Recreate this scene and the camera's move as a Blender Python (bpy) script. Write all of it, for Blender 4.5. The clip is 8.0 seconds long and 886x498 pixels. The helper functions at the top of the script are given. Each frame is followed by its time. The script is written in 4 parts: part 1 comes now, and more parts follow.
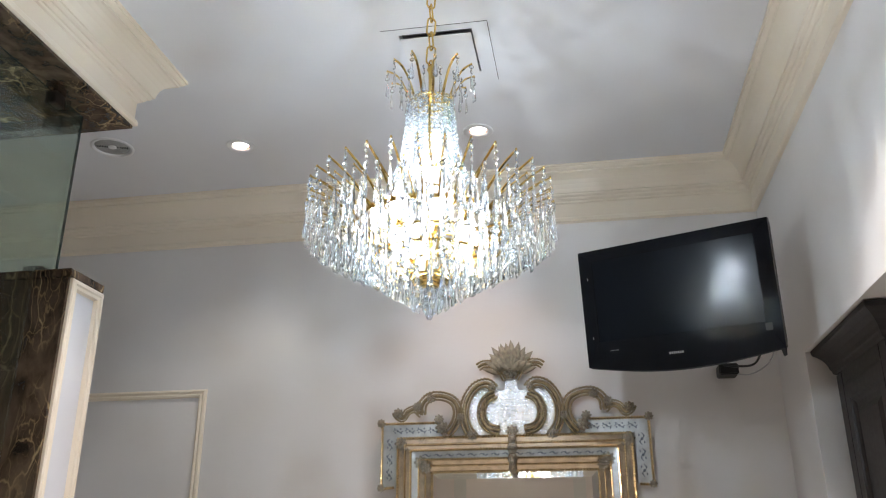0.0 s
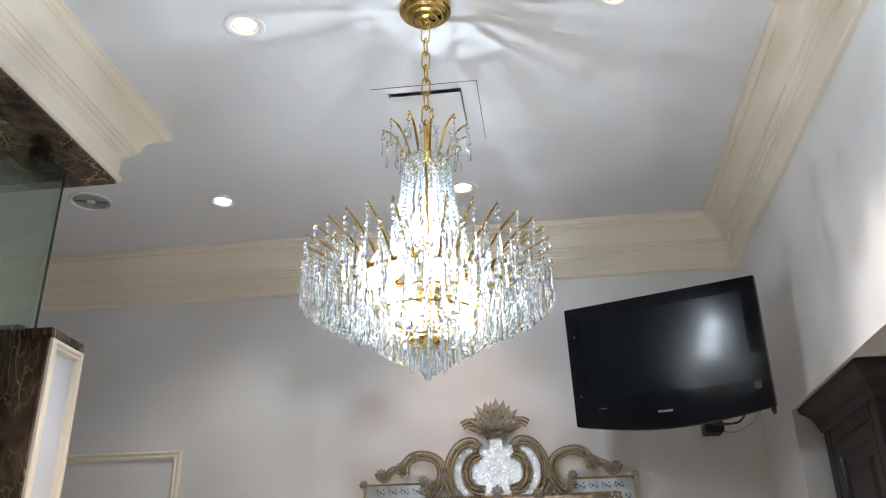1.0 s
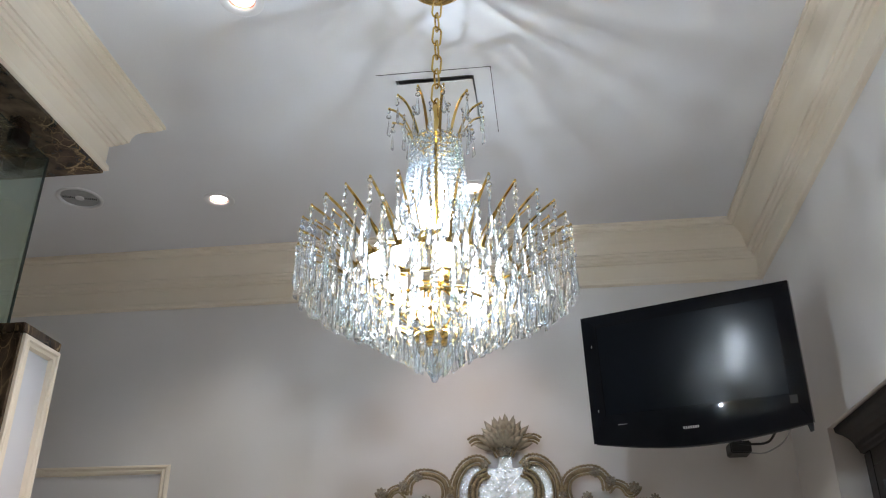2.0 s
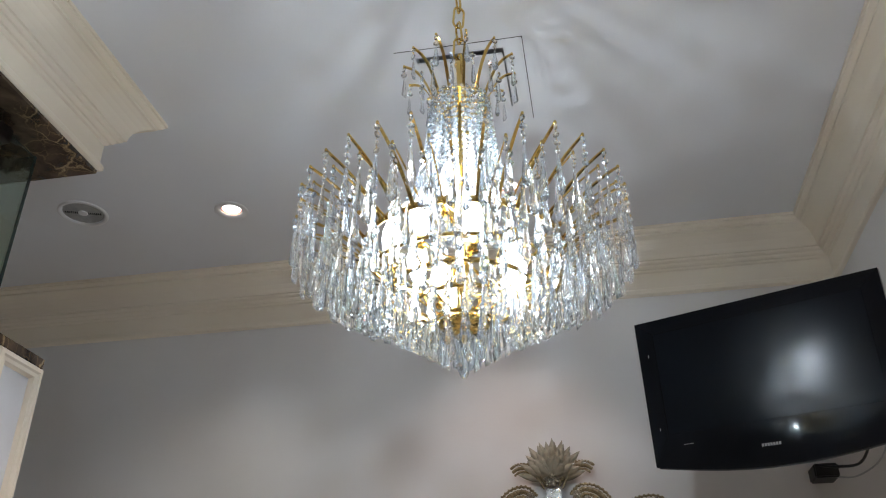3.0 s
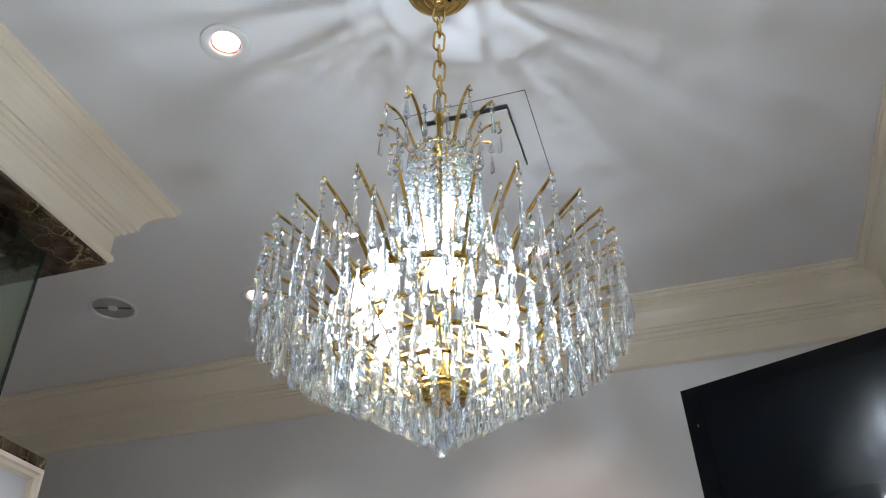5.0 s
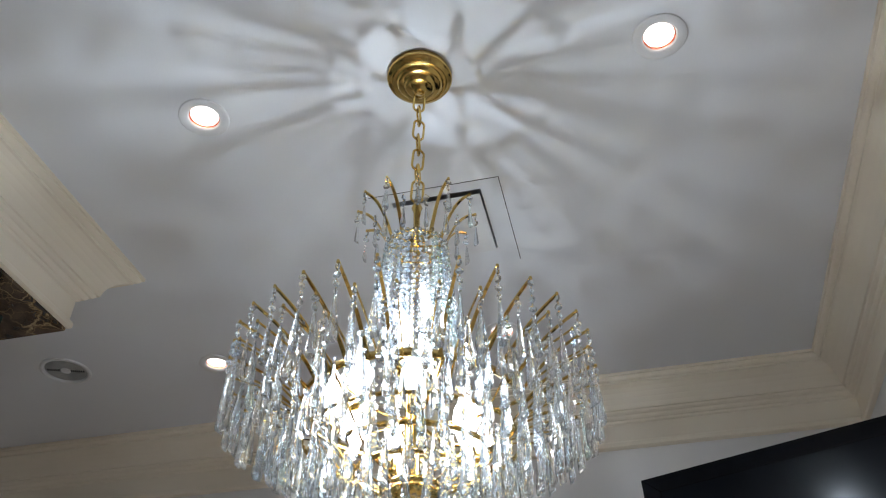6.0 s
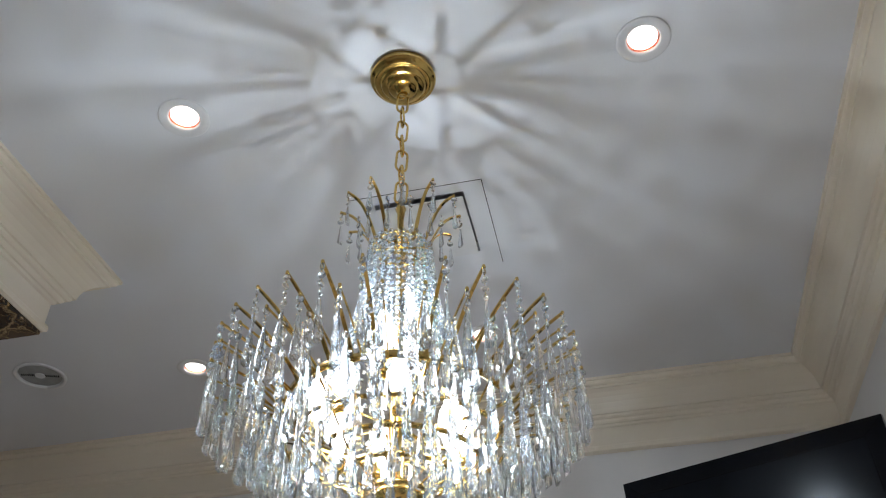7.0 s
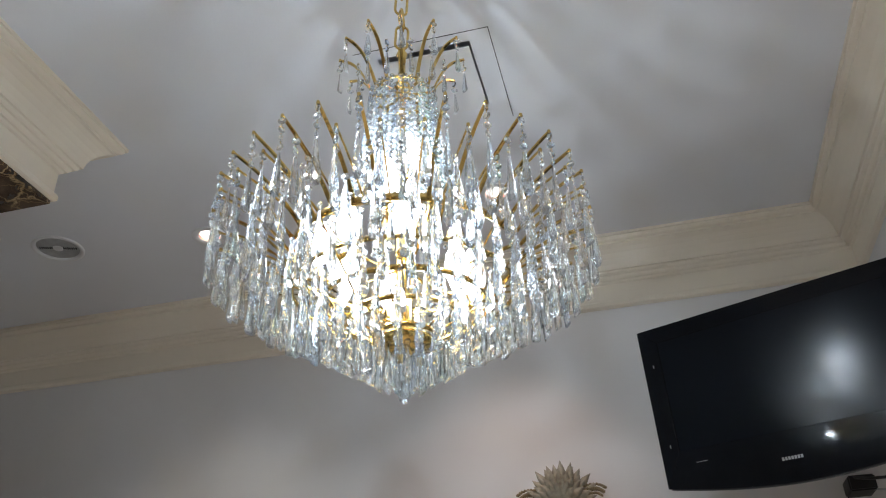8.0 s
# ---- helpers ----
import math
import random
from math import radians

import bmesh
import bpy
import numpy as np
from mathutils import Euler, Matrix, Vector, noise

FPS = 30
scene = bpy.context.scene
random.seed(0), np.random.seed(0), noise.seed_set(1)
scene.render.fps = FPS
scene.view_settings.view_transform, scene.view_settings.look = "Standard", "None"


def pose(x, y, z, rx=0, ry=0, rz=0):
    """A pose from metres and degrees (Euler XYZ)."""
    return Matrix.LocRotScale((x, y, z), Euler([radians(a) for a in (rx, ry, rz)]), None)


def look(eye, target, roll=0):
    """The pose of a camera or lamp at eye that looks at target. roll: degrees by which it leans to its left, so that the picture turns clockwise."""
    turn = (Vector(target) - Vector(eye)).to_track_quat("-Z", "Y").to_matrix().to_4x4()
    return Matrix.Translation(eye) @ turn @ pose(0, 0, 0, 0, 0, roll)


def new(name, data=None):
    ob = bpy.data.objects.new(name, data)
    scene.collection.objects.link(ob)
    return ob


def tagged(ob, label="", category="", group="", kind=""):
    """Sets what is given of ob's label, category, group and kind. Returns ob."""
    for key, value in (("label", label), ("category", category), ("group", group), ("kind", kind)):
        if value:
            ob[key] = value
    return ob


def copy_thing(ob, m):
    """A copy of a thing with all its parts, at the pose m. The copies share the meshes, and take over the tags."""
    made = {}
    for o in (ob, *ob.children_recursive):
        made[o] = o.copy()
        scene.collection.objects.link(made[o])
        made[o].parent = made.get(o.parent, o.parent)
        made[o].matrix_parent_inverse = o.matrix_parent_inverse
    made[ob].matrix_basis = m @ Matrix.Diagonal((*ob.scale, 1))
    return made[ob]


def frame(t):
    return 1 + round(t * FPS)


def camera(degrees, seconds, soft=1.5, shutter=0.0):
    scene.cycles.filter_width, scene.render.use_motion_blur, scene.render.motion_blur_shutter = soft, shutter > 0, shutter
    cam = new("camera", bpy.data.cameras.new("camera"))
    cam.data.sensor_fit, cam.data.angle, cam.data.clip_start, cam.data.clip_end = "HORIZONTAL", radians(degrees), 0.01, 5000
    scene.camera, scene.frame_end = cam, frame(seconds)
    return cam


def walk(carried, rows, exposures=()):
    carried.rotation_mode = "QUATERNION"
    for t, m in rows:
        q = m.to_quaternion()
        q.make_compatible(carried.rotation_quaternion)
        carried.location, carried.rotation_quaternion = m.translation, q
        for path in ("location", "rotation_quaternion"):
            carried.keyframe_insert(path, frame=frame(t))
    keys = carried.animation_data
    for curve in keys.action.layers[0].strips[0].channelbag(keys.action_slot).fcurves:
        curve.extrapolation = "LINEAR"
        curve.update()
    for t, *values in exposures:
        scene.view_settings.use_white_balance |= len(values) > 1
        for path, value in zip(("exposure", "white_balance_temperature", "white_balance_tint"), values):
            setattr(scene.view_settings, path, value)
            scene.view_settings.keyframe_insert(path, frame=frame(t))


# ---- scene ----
cam = camera(56.1, 8.0, soft=1.1)
EXPOSURES = [(0.0, 0.61), (1.5, 0.41), (3.0, 0.02), (4.5, 0.05), (6.5, -0.28), (7.5, -0.15), (8.0, -0.02)]
PATH = [
    (0, (0.061, 0.069, 1.548), (-0.255, 1.915, 2.251), -0.1),
    (0.5, (0.032, 0.064, 1.558), (-0.256, 1.896, 2.306), -0.4),
    (1, (-0.012, 0.066, 1.57), (-0.236, 1.878, 2.388), -1.0),
    (1.5, (-0.04, 0.125, 1.57), (-0.235, 1.925, 2.421), -1.1),
    (1.7, (-0.044, 0.175, 1.571), (-0.248, 1.97, 2.429), -0.7),
    (2.8, (-0.052, 0.512, 1.583), (-0.364, 2.242, 2.537), 0.2),
    (3, (-0.07, 0.57, 1.585), (-0.388, 2.287, 2.56), -0.3),
    (3.5, (-0.062, 0.683, 1.599), (-0.434, 2.378, 2.593), -1.5),
    (4, (0.004, 0.738, 1.608), (-0.482, 2.393, 2.62), -0.7),
    (4.5, (0.056, 0.75, 1.621), (-0.479, 2.362, 2.676), 0.4),
    (4.7, (0.065, 0.744, 1.616), (-0.456, 2.335, 2.711), -0.1),
    (6, (0.047, 0.686, 1.661), (-0.315, 2.2, 2.917), -0.3),
    (6.5, (0.037, 0.68, 1.671), (-0.275, 2.167, 2.972), -1.2),
    (7, (0.034, 0.697, 1.663), (-0.275, 2.214, 2.929), -1.4),
    (7.5, (0.034, 0.74, 1.65), (-0.307, 2.353, 2.782), -1.3),
    (8, (0.042, 0.75, 1.643), (-0.356, 2.423, 2.664), -2.2),
]
walk(cam, [(t, look(eye, target, roll)) for t, eye, target, roll in PATH], EXPOSURES)

# ---- light: a closed room, lit by its chandelier and downlights ----
world = bpy.data.worlds.new("world")
scene.world = world
world.use_nodes = True
world.node_tree.nodes["Background"].inputs[0].default_value = (0.02, 0.02, 0.022, 1)
world.node_tree.nodes["Background"].inputs[1].default_value = 0.3
BULB_GLOW, FLAME_WATTS, LENS_GLOW, SPOT_WATTS = 22.0, 2.3, 6.0, 105.0

BULB_COLOUR, BEAM_COLOUR = (0.75, 0.87, 1.0), (1.0, 0.92, 0.88)

# ---- plan, in metres ----
CEIL = 3.02
EAST, NORTH, WEST, SOUTH = 0.755, 3.186, -2.6, -0.9
HEAD_X, HEAD_Y, HEAD_Z = -1.278, 2.138, 2.815      # the boxed header over the shower
AXIS = Vector((-0.256, 1.755, 0))                  # the chandelier's plumb line
DOWNLIGHTS = ((-0.741, 1.757), (0.229, 1.776), (-1.167, 2.709), (-0.266, 2.746))


# ---- materials ----
def material(name, colour, rough=0.5, metal=0.0, vary=0.0, scale=8.0, bump=0.0, fine=90.0, second=None, coat=0.0):
    """Painted, metal or stone-like surface: two scales of noise in colour and roughness, fine relief."""
    m = bpy.data.materials.new(name)
    m.use_nodes = True
    nt = m.node_tree
    b = nt.nodes["Principled BSDF"]
    b.inputs["Base Color"].default_value = (*colour, 1)
    b.inputs["Roughness"].default_value = rough
    b.inputs["Metallic"].default_value = metal
    b.inputs["Coat Weight"].default_value = coat
    if vary or bump:
        tc = nt.nodes.new("ShaderNodeTexCoord")
        big = nt.nodes.new("ShaderNodeTexNoise")
        big.inputs["Scale"].default_value, big.inputs["Detail"].default_value = scale, 6
        small = nt.nodes.new("ShaderNodeTexNoise")
        small.inputs["Scale"].default_value, small.inputs["Detail"].default_value = fine, 3
        nt.links.new(tc.outputs["Object"], big.inputs["Vector"])
        nt.links.new(tc.outputs["Object"], small.inputs["Vector"])
        if vary:
            mix = nt.nodes.new("ShaderNodeMix")
            mix.data_type = "RGBA"
            other = second or tuple(c * (1 - vary) for c in colour)
            mix.inputs[6].default_value, mix.inputs[7].default_value = (*colour, 1), (*other, 1)
            ramp = nt.nodes.new("ShaderNodeMapRange")
            ramp.inputs[1].default_value, ramp.inputs[2].default_value = 0.35, 0.68
            nt.links.new(big.outputs["Fac"], ramp.inputs[0])
            nt.links.new(ramp.outputs[0], mix.inputs[0])
            nt.links.new(mix.outputs[2], b.inputs["Base Color"])
            rr = nt.nodes.new("ShaderNodeMapRange")
            rr.inputs[3].default_value, rr.inputs[4].default_value = rough * 0.85, min(1, rough * 1.2)
            nt.links.new(small.outputs["Fac"], rr.inputs[0])
            nt.links.new(rr.outputs[0], b.inputs["Roughness"])
        if bump:
            bp = nt.nodes.new("ShaderNodeBump")
            bp.inputs["Strength"].default_value, bp.inputs["Distance"].default_value = bump, 0.002
            nt.links.new(small.outputs["Fac"], bp.inputs["Height"])
            nt.links.new(bp.outputs[0], b.inputs["Normal"])
    return m


def marble_material():
    """Dark brown marble: cloudy ground, cream and rust veins along cracks."""
    m = bpy.data.materials.new("brown_marble")
    m.use_nodes = True
    nt = m.node_tree
    b = nt.nodes["Principled BSDF"]
    b.inputs["Roughness"].default_value = 0.14
    raw = nt.nodes.new("ShaderNodeTexCoord")
    tc = nt.nodes.new("ShaderNodeMapping")
    tc.inputs["Rotation"].default_value, tc.inputs["Scale"].default_value = (0, radians(32), 0), (1.25, 1.15, 0.62)
    nt.links.new(raw.outputs["Object"], tc.inputs["Vector"])
    warp = nt.nodes.new("ShaderNodeTexNoise")
    warp.inputs["Scale"].default_value, warp.inputs["Detail"].default_value = 7, 5
    add = nt.nodes.new("ShaderNodeMixRGB")
    add.blend_type = "ADD"
    add.inputs[0].default_value = 0.16
    nt.links.new(tc.outputs["Vector"], warp.inputs["Vector"])
    nt.links.new(tc.outputs["Vector"], add.inputs[1])
    nt.links.new(warp.outputs["Color"], add.inputs[2])
    ground = nt.nodes.new("ShaderNodeTexNoise")
    ground.inputs["Scale"].default_value, ground.inputs["Detail"].default_value = 14, 8
    nt.links.new(add.outputs[0], ground.inputs["Vector"])
    gr = nt.nodes.new("ShaderNodeValToRGB")
    gr.color_ramp.elements[0].position, gr.color_ramp.elements[0].color = 0.32, (0.012, 0.007, 0.004, 1)
    gr.color_ramp.elements[1].position, gr.color_ramp.elements[1].color = 0.64, (0.105, 0.070, 0.045, 1)
    nt.links.new(ground.outputs["Fac"], gr.inputs[0])
    last = gr.outputs[0]
    for scale, width, tone in ((8, 0.030, (0.46, 0.33, 0.18, 1)), (17, 0.030, (0.30, 0.20, 0.10, 1)), (38, 0.02, (0.16, 0.10, 0.055, 1))):
        v = nt.nodes.new("ShaderNodeTexVoronoi")
        v.feature = "DISTANCE_TO_EDGE"
        v.inputs["Scale"].default_value = scale
        nt.links.new(add.outputs[0], v.inputs["Vector"])
        r = nt.nodes.new("ShaderNodeMapRange")
        r.inputs[1].default_value, r.inputs[2].default_value = 0.0, width
        r.inputs[3].default_value, r.inputs[4].default_value = 1.0, 0.0
        nt.links.new(v.outputs["Distance"], r.inputs[0])
        gate = nt.nodes.new("ShaderNodeTexNoise")
        gate.inputs["Scale"].default_value = 5
        nt.links.new(tc.outputs["Vector"], gate.inputs["Vector"])
        g2 = nt.nodes.new("ShaderNodeMapRange")
        g2.inputs[1].default_value, g2.inputs[2].default_value = 0.42, 0.62
        nt.links.new(gate.outputs["Fac"], g2.inputs[0])
        mul = nt.nodes.new("ShaderNodeMath")
        mul.operation = "MULTIPLY"
        nt.links.new(r.outputs[0], mul.inputs[0])
        nt.links.new(g2.outputs[0], mul.inputs[1])
        mx = nt.nodes.new("ShaderNodeMix")
        mx.data_type = "RGBA"
        nt.links.new(mul.outputs[0], mx.inputs[0])
        nt.links.new(last, mx.inputs[6])
        mx.inputs[7].default_value = tone
        last = mx.outputs[2]
    nt.links.new(last, b.inputs["Base Color"])
    return m


def glass_material(name, colour, clear=0.0, ior=1.5, rough=0.0):
    """Glass; clear is the share of light that passes unbent."""
    m = bpy.data.materials.new(name)
    m.use_nodes = True
    nt = m.node_tree
    nt.nodes.remove(nt.nodes["Principled BSDF"])
    g = nt.nodes.new("ShaderNodeBsdfGlass")
    g.inputs["Color"].default_value, g.inputs["IOR"].default_value, g.inputs["Roughness"].default_value = (*colour, 1), ior, rough
    t = nt.nodes.new("ShaderNodeBsdfTransparent")
    t.inputs[0].default_value = (*colour, 1)
    mix = nt.nodes.new("ShaderNodeMixShader")
    mix.inputs[0].default_value = clear
    nt.links.new(g.outputs[0], mix.inputs[1])
    nt.links.new(t.outputs[0], mix.inputs[2])
    nt.links.new(mix.outputs[0], nt.nodes["Material Output"].inputs[0])
    return m


def crystal_material(name, clear, ior):
    """Cut lead crystal: part bends the light, part passes it, with a faint bluish white share that paints in the bulbs'
    glare.
    """
    m = glass_material(name, (0.99, 0.996, 1.0), clear, ior)
    nt = m.node_tree
    body = nt.nodes["Mix Shader"]
    # translucent share standing in for glare from the nearby bulbs
    glare = nt.nodes.new("ShaderNodeBsdfTranslucent")
    glare.inputs[0].default_value = (0.86, 0.93, 1.0, 1)
    mix = nt.nodes.new("ShaderNodeMixShader")
    mix.inputs[0].default_value = 0.018
    # near-white tint per piece stands in for coloured glints of dispersion
    info = nt.nodes.new("ShaderNodeObjectInfo")
    glint_tints = nt.nodes.new("ShaderNodeValToRGB")
    glint_tints.color_ramp.interpolation = "CONSTANT"
    for k, (at, tone) in enumerate(((0.0, (0.99, 1.0, 1.0)), (0.34, (0.93, 0.97, 1.0)), (0.62, (0.97, 0.99, 1.0)), (0.80, (1.0, 0.97, 0.92)), (0.90, (0.88, 0.93, 1.0)), (0.96, (0.92, 1.0, 0.97)))):
        stop = glint_tints.color_ramp.elements[k] if k < 1 else (glint_tints.color_ramp.elements.new(at) if k > 1 else glint_tints.color_ramp.elements[1])
        stop.position, stop.color = at, (*tone, 1)
    nt.links.new(info.outputs["Random"], glint_tints.inputs[0])
    nt.links.new(glint_tints.outputs[0], nt.nodes["Glass BSDF"].inputs["Color"])
    nt.links.new(body.outputs[0], mix.inputs[1])
    nt.links.new(glare.outputs[0], mix.inputs[2])
    nt.links.new(mix.outputs[0], nt.nodes["Material Output"].inputs[0])
    return m


def glow_material(name, colour, strength):
    m = bpy.data.materials.new(name)
    m.use_nodes = True
    b = m.node_tree.nodes["Principled BSDF"]
    b.inputs["Base Color"].default_value = (0.8, 0.8, 0.8, 1)
    b.inputs["Emission Color"].default_value = (*colour, 1)
    b.inputs["Emission Strength"].default_value = strength
    return m


def crazed_material():
    """Silvering broken into small facets, each tipped a little its own way."""
    m = material("crazed_silver", (0.93, 0.95, 0.96), 0.2, 0.75, vary=0.3, scale=60)
    nt = m.node_tree
    b = nt.nodes["Principled BSDF"]
    tc = nt.nodes.new("ShaderNodeTexCoord")
    cells = nt.nodes.new("ShaderNodeTexVoronoi")
    cells.inputs["Scale"].default_value = 170
    edge = nt.nodes.new("ShaderNodeTexVoronoi")
    edge.feature = "DISTANCE_TO_EDGE"
    edge.inputs["Scale"].default_value = 170
    nt.links.new(tc.outputs["Object"], cells.inputs["Vector"])
    nt.links.new(tc.outputs["Object"], edge.inputs["Vector"])
    tip = nt.nodes.new("ShaderNodeVectorMath")
    tip.operation = "MULTIPLY_ADD"
    tip.inputs[1].default_value, tip.inputs[2].default_value = (0.3, 0.3, 0.3), (-0.15, -0.15, -0.15)
    nt.links.new(cells.outputs["Color"], tip.inputs[0])
    geo = nt.nodes.new("ShaderNodeNewGeometry")
    add = nt.nodes.new("ShaderNodeVectorMath")
    nt.links.new(geo.outputs["Normal"], add.inputs[0])
    nt.links.new(tip.outputs[0], add.inputs[1])
    norm = nt.nodes.new("ShaderNodeVectorMath")
    norm.operation = "NORMALIZE"
    nt.links.new(add.outputs[0], norm.inputs[0])
    bp = nt.nodes.new("ShaderNodeBump")
    bp.inputs["Strength"].default_value, bp.inputs["Distance"].default_value = 0.6, 0.002
    nt.links.new(edge.outputs["Distance"], bp.inputs["Height"])
    nt.links.new(norm.outputs[0], bp.inputs["Normal"])
    nt.links.new(bp.outputs[0], b.inputs["Normal"])
    return m


CEILING_PAINT = material("ceiling_paint", (0.74, 0.74, 0.76), 0.7, vary=0.05, scale=1.6, bump=0.12, fine=160)
WALL_PAINT = material("wall_paint", (0.72, 0.70, 0.69), 0.55, vary=0.07, scale=2.3, bump=0.10, fine=120)
SOUTH_PAINT = material("beige_paint", (0.92, 0.77, 0.64), 0.6, vary=0.06, scale=2.0, bump=0.1)
CREAM = material("cream_trim_paint", (0.80, 0.715, 0.59), 0.42, vary=0.03, scale=3, bump=0.04, fine=70)
WHITE = material("white_satin_paint", (0.66, 0.66, 0.69), 0.4, vary=0.04, scale=6, bump=0.05)
MARBLE = marble_material()
FLOOR_STONE = material("floor_stone", (0.66, 0.61, 0.54), 0.25, vary=0.15, scale=4)
BRASS = material("polished_brass", (0.76, 0.53, 0.17), 0.10, 1.0, vary=0.12, scale=40)
CRYSTAL = crystal_material("cut_crystal", 0.34, 1.55)
BEAD_CRYSTAL = crystal_material("bead_crystal", 0.06, 1.65)
PANE = glass_material("shower_glass", (0.925, 0.975, 0.955), 0.70, 1.45)
BLACK_GLOSS = material("black_gloss_plastic", (0.008, 0.009, 0.012), 0.05, vary=0.2, scale=20)
BLACK_GLOSS.node_tree.nodes["Principled BSDF"].inputs["Specular IOR Level"].default_value = 0.25
SCREEN = material("dark_screen", (0.007, 0.009, 0.013), 0.17, vary=0.1, scale=3)
SCREEN.node_tree.nodes["Principled BSDF"].inputs["Specular IOR Level"].default_value = 0.2
BLACK_MATT = material("black_matt_plastic", (0.012, 0.012, 0.012), 0.45, vary=0.2, scale=30)
GLOSS_GREY = material("grey_gloss", (0.09, 0.10, 0.115), 0.25, 0.4, vary=0.2, scale=40)
SILVER = material("silver_print_and_glint", (0.40, 0.41, 0.42), 0.5, 0.1)
DARK_WOOD = material("espresso_wood", (0.016, 0.011, 0.010), 0.4, vary=0.45, scale=9, bump=0.08, fine=60, second=(0.008, 0.006, 0.005))
DARK_WOOD.node_tree.nodes["Principled BSDF"].inputs["Specular IOR Level"].default_value = 0.42
MIRROR = material("mirror_silver", (0.90, 0.90, 0.88), 0.015, 1.0)
AGED_MIRROR = material("aged_mirror", (0.66, 0.70, 0.72), 0.30, 0.55, vary=0.25, scale=28, bump=0.5, fine=60)
CRAZED = crazed_material()
LEAF_GLASS = material("frosted_gold_glass", (0.86, 0.79, 0.63), 0.2, 0.05, vary=0.3, scale=60, bump=0.2, fine=140, coat=0.4)
PANE_EDGE = material("dark_glass_edge", (0.02, 0.035, 0.03), 0.2, vary=0.2, scale=20)
BRUSHED = material("brushed_grille_metal", (0.46, 0.46, 0.45), 0.4, 0.3, vary=0.15, scale=40)
ETCH = material("grey_engraving", (0.13, 0.16, 0.21), 0.5)
GILT_GLASS = material("gilded_glass", (0.60, 0.49, 0.30), 0.12, 0.45, vary=0.4, scale=70, bump=0.25, fine=140, coat=0.5)
GILT_GLASS.node_tree.nodes["Principled BSDF"].inputs["Transmission Weight"].default_value = 0.25
SMOKE_GLASS = material("smoky_glass", (0.66, 0.61, 0.50), 0.12, 0.05, vary=0.3, scale=60, coat=0.6)
SMOKE_GLASS.node_tree.nodes["Principled BSDF"].inputs["Transmission Weight"].default_value = 0.65
LEAF_GLASS.node_tree.nodes["Principled BSDF"].inputs["Transmission Weight"].default_value = 0.55
GILT = material("gilt_rope", (0.78, 0.60, 0.33), 0.18, 0.95, vary=0.35, scale=60, bump=0.2)
GILT_WOOD = material("pale_gilding", (0.66, 0.53, 0.38), 0.24, 0.75, vary=0.35, scale=30, bump=0.3, fine=90)
BRONZE = material("dark_bronze", (0.10, 0.085, 0.075), 0.3, 0.9, vary=0.3, scale=30)
DUCT_GREY = material("galvanised_duct", (0.34, 0.34, 0.35), 0.6, vary=0.3, scale=25)
DARK = material("dark_cavity", (0.015, 0.015, 0.015), 0.8)
TRIM_WHITE = material("white_fixture_enamel", (0.72, 0.71, 0.71), 0.35, vary=0.04, scale=20)
RED_LAMP_RING = material("copper_reflector", (0.75, 0.35, 0.25), 0.25, 0.9)
BULB = glow_material("lit_bulb", BULB_COLOUR, BULB_GLOW)
LENS = glow_material("lit_lens", (1.0, 0.93, 0.88), LENS_GLOW)


# ---- mesh helpers ----
def box(bm, x0, x1, y0, y1, z0, z1, bevel=0.0):
    made = bmesh.ops.create_cube(bm, size=1, matrix=Matrix.LocRotScale(((x0 + x1) / 2, (y0 + y1) / 2, (z0 + z1) / 2), None, (x1 - x0, y1 - y0, z1 - z0)))
    if bevel:
        es = list({e for v in made["verts"] for e in v.link_edges})
        bmesh.ops.bevel(bm, geom=es, offset=bevel, segments=2, affect="EDGES")
    return bm


def lathe(bm, profile, n=24, at=(0, 0, 0), turn=0.0):
    """Rings of radius r at height z; a radius of 0 closes to a point."""
    rings = []
    for r, z in profile:
        if r <= 1e-6:
            rings.append([bm.verts.new((at[0], at[1], at[2] + z))])
        else:
            rings.append([bm.verts.new((at[0] + r * math.cos(turn + 2 * math.pi * k / n), at[1] + r * math.sin(turn + 2 * math.pi * k / n), at[2] + z)) for k in range(n)])
    for a, b in zip(rings, rings[1:]):
        for k in range(n):
            j = (k + 1) % n
            if len(a) == 1 and len(b) == 1:
                continue
            if len(a) == 1:
                bm.faces.new((a[0], b[k], b[j]))
            elif len(b) == 1:
                bm.faces.new((a[k], b[0], a[j]))
            else:
                bm.faces.new((a[k], b[k], b[j], a[j]))
    return bm


def tube(bm, pts, radius, n=8, closed=False, flat=1.0):
    """A round (or flattened) bar along points; radius is a number or a function of 0..1."""
    pts = [Vector(p) for p in pts]
    rings, last = [], None
    m = len(pts)
    for i, p in enumerate(pts):
        a = pts[(i - 1) % m] if closed or i else pts[0]
        b = pts[(i + 1) % m] if closed or i < m - 1 else pts[-1]
        d = (b - a).normalized()
        u = last - d * last.dot(d) if last else d.orthogonal()
        u = u.normalized()
        last = u
        v = d.cross(u)
        r = radius(i / (m - 1)) if callable(radius) else radius
        rings.append([bm.verts.new(p + u * r * flat * math.cos(2 * math.pi * k / n) + v * r * math.sin(2 * math.pi * k / n)) for k in range(n)])
    pairs = list(zip(rings, rings[1:])) + ([(rings[-1], rings[0])] if closed else [])
    for a, b in pairs:
        for k in range(n):
            j = (k + 1) % n
            bm.faces.new((a[k], a[j], b[j], b[k]))
    if not closed:
        bm.faces.new(rings[0][::-1])
        bm.faces.new(rings[-1])
    return bm


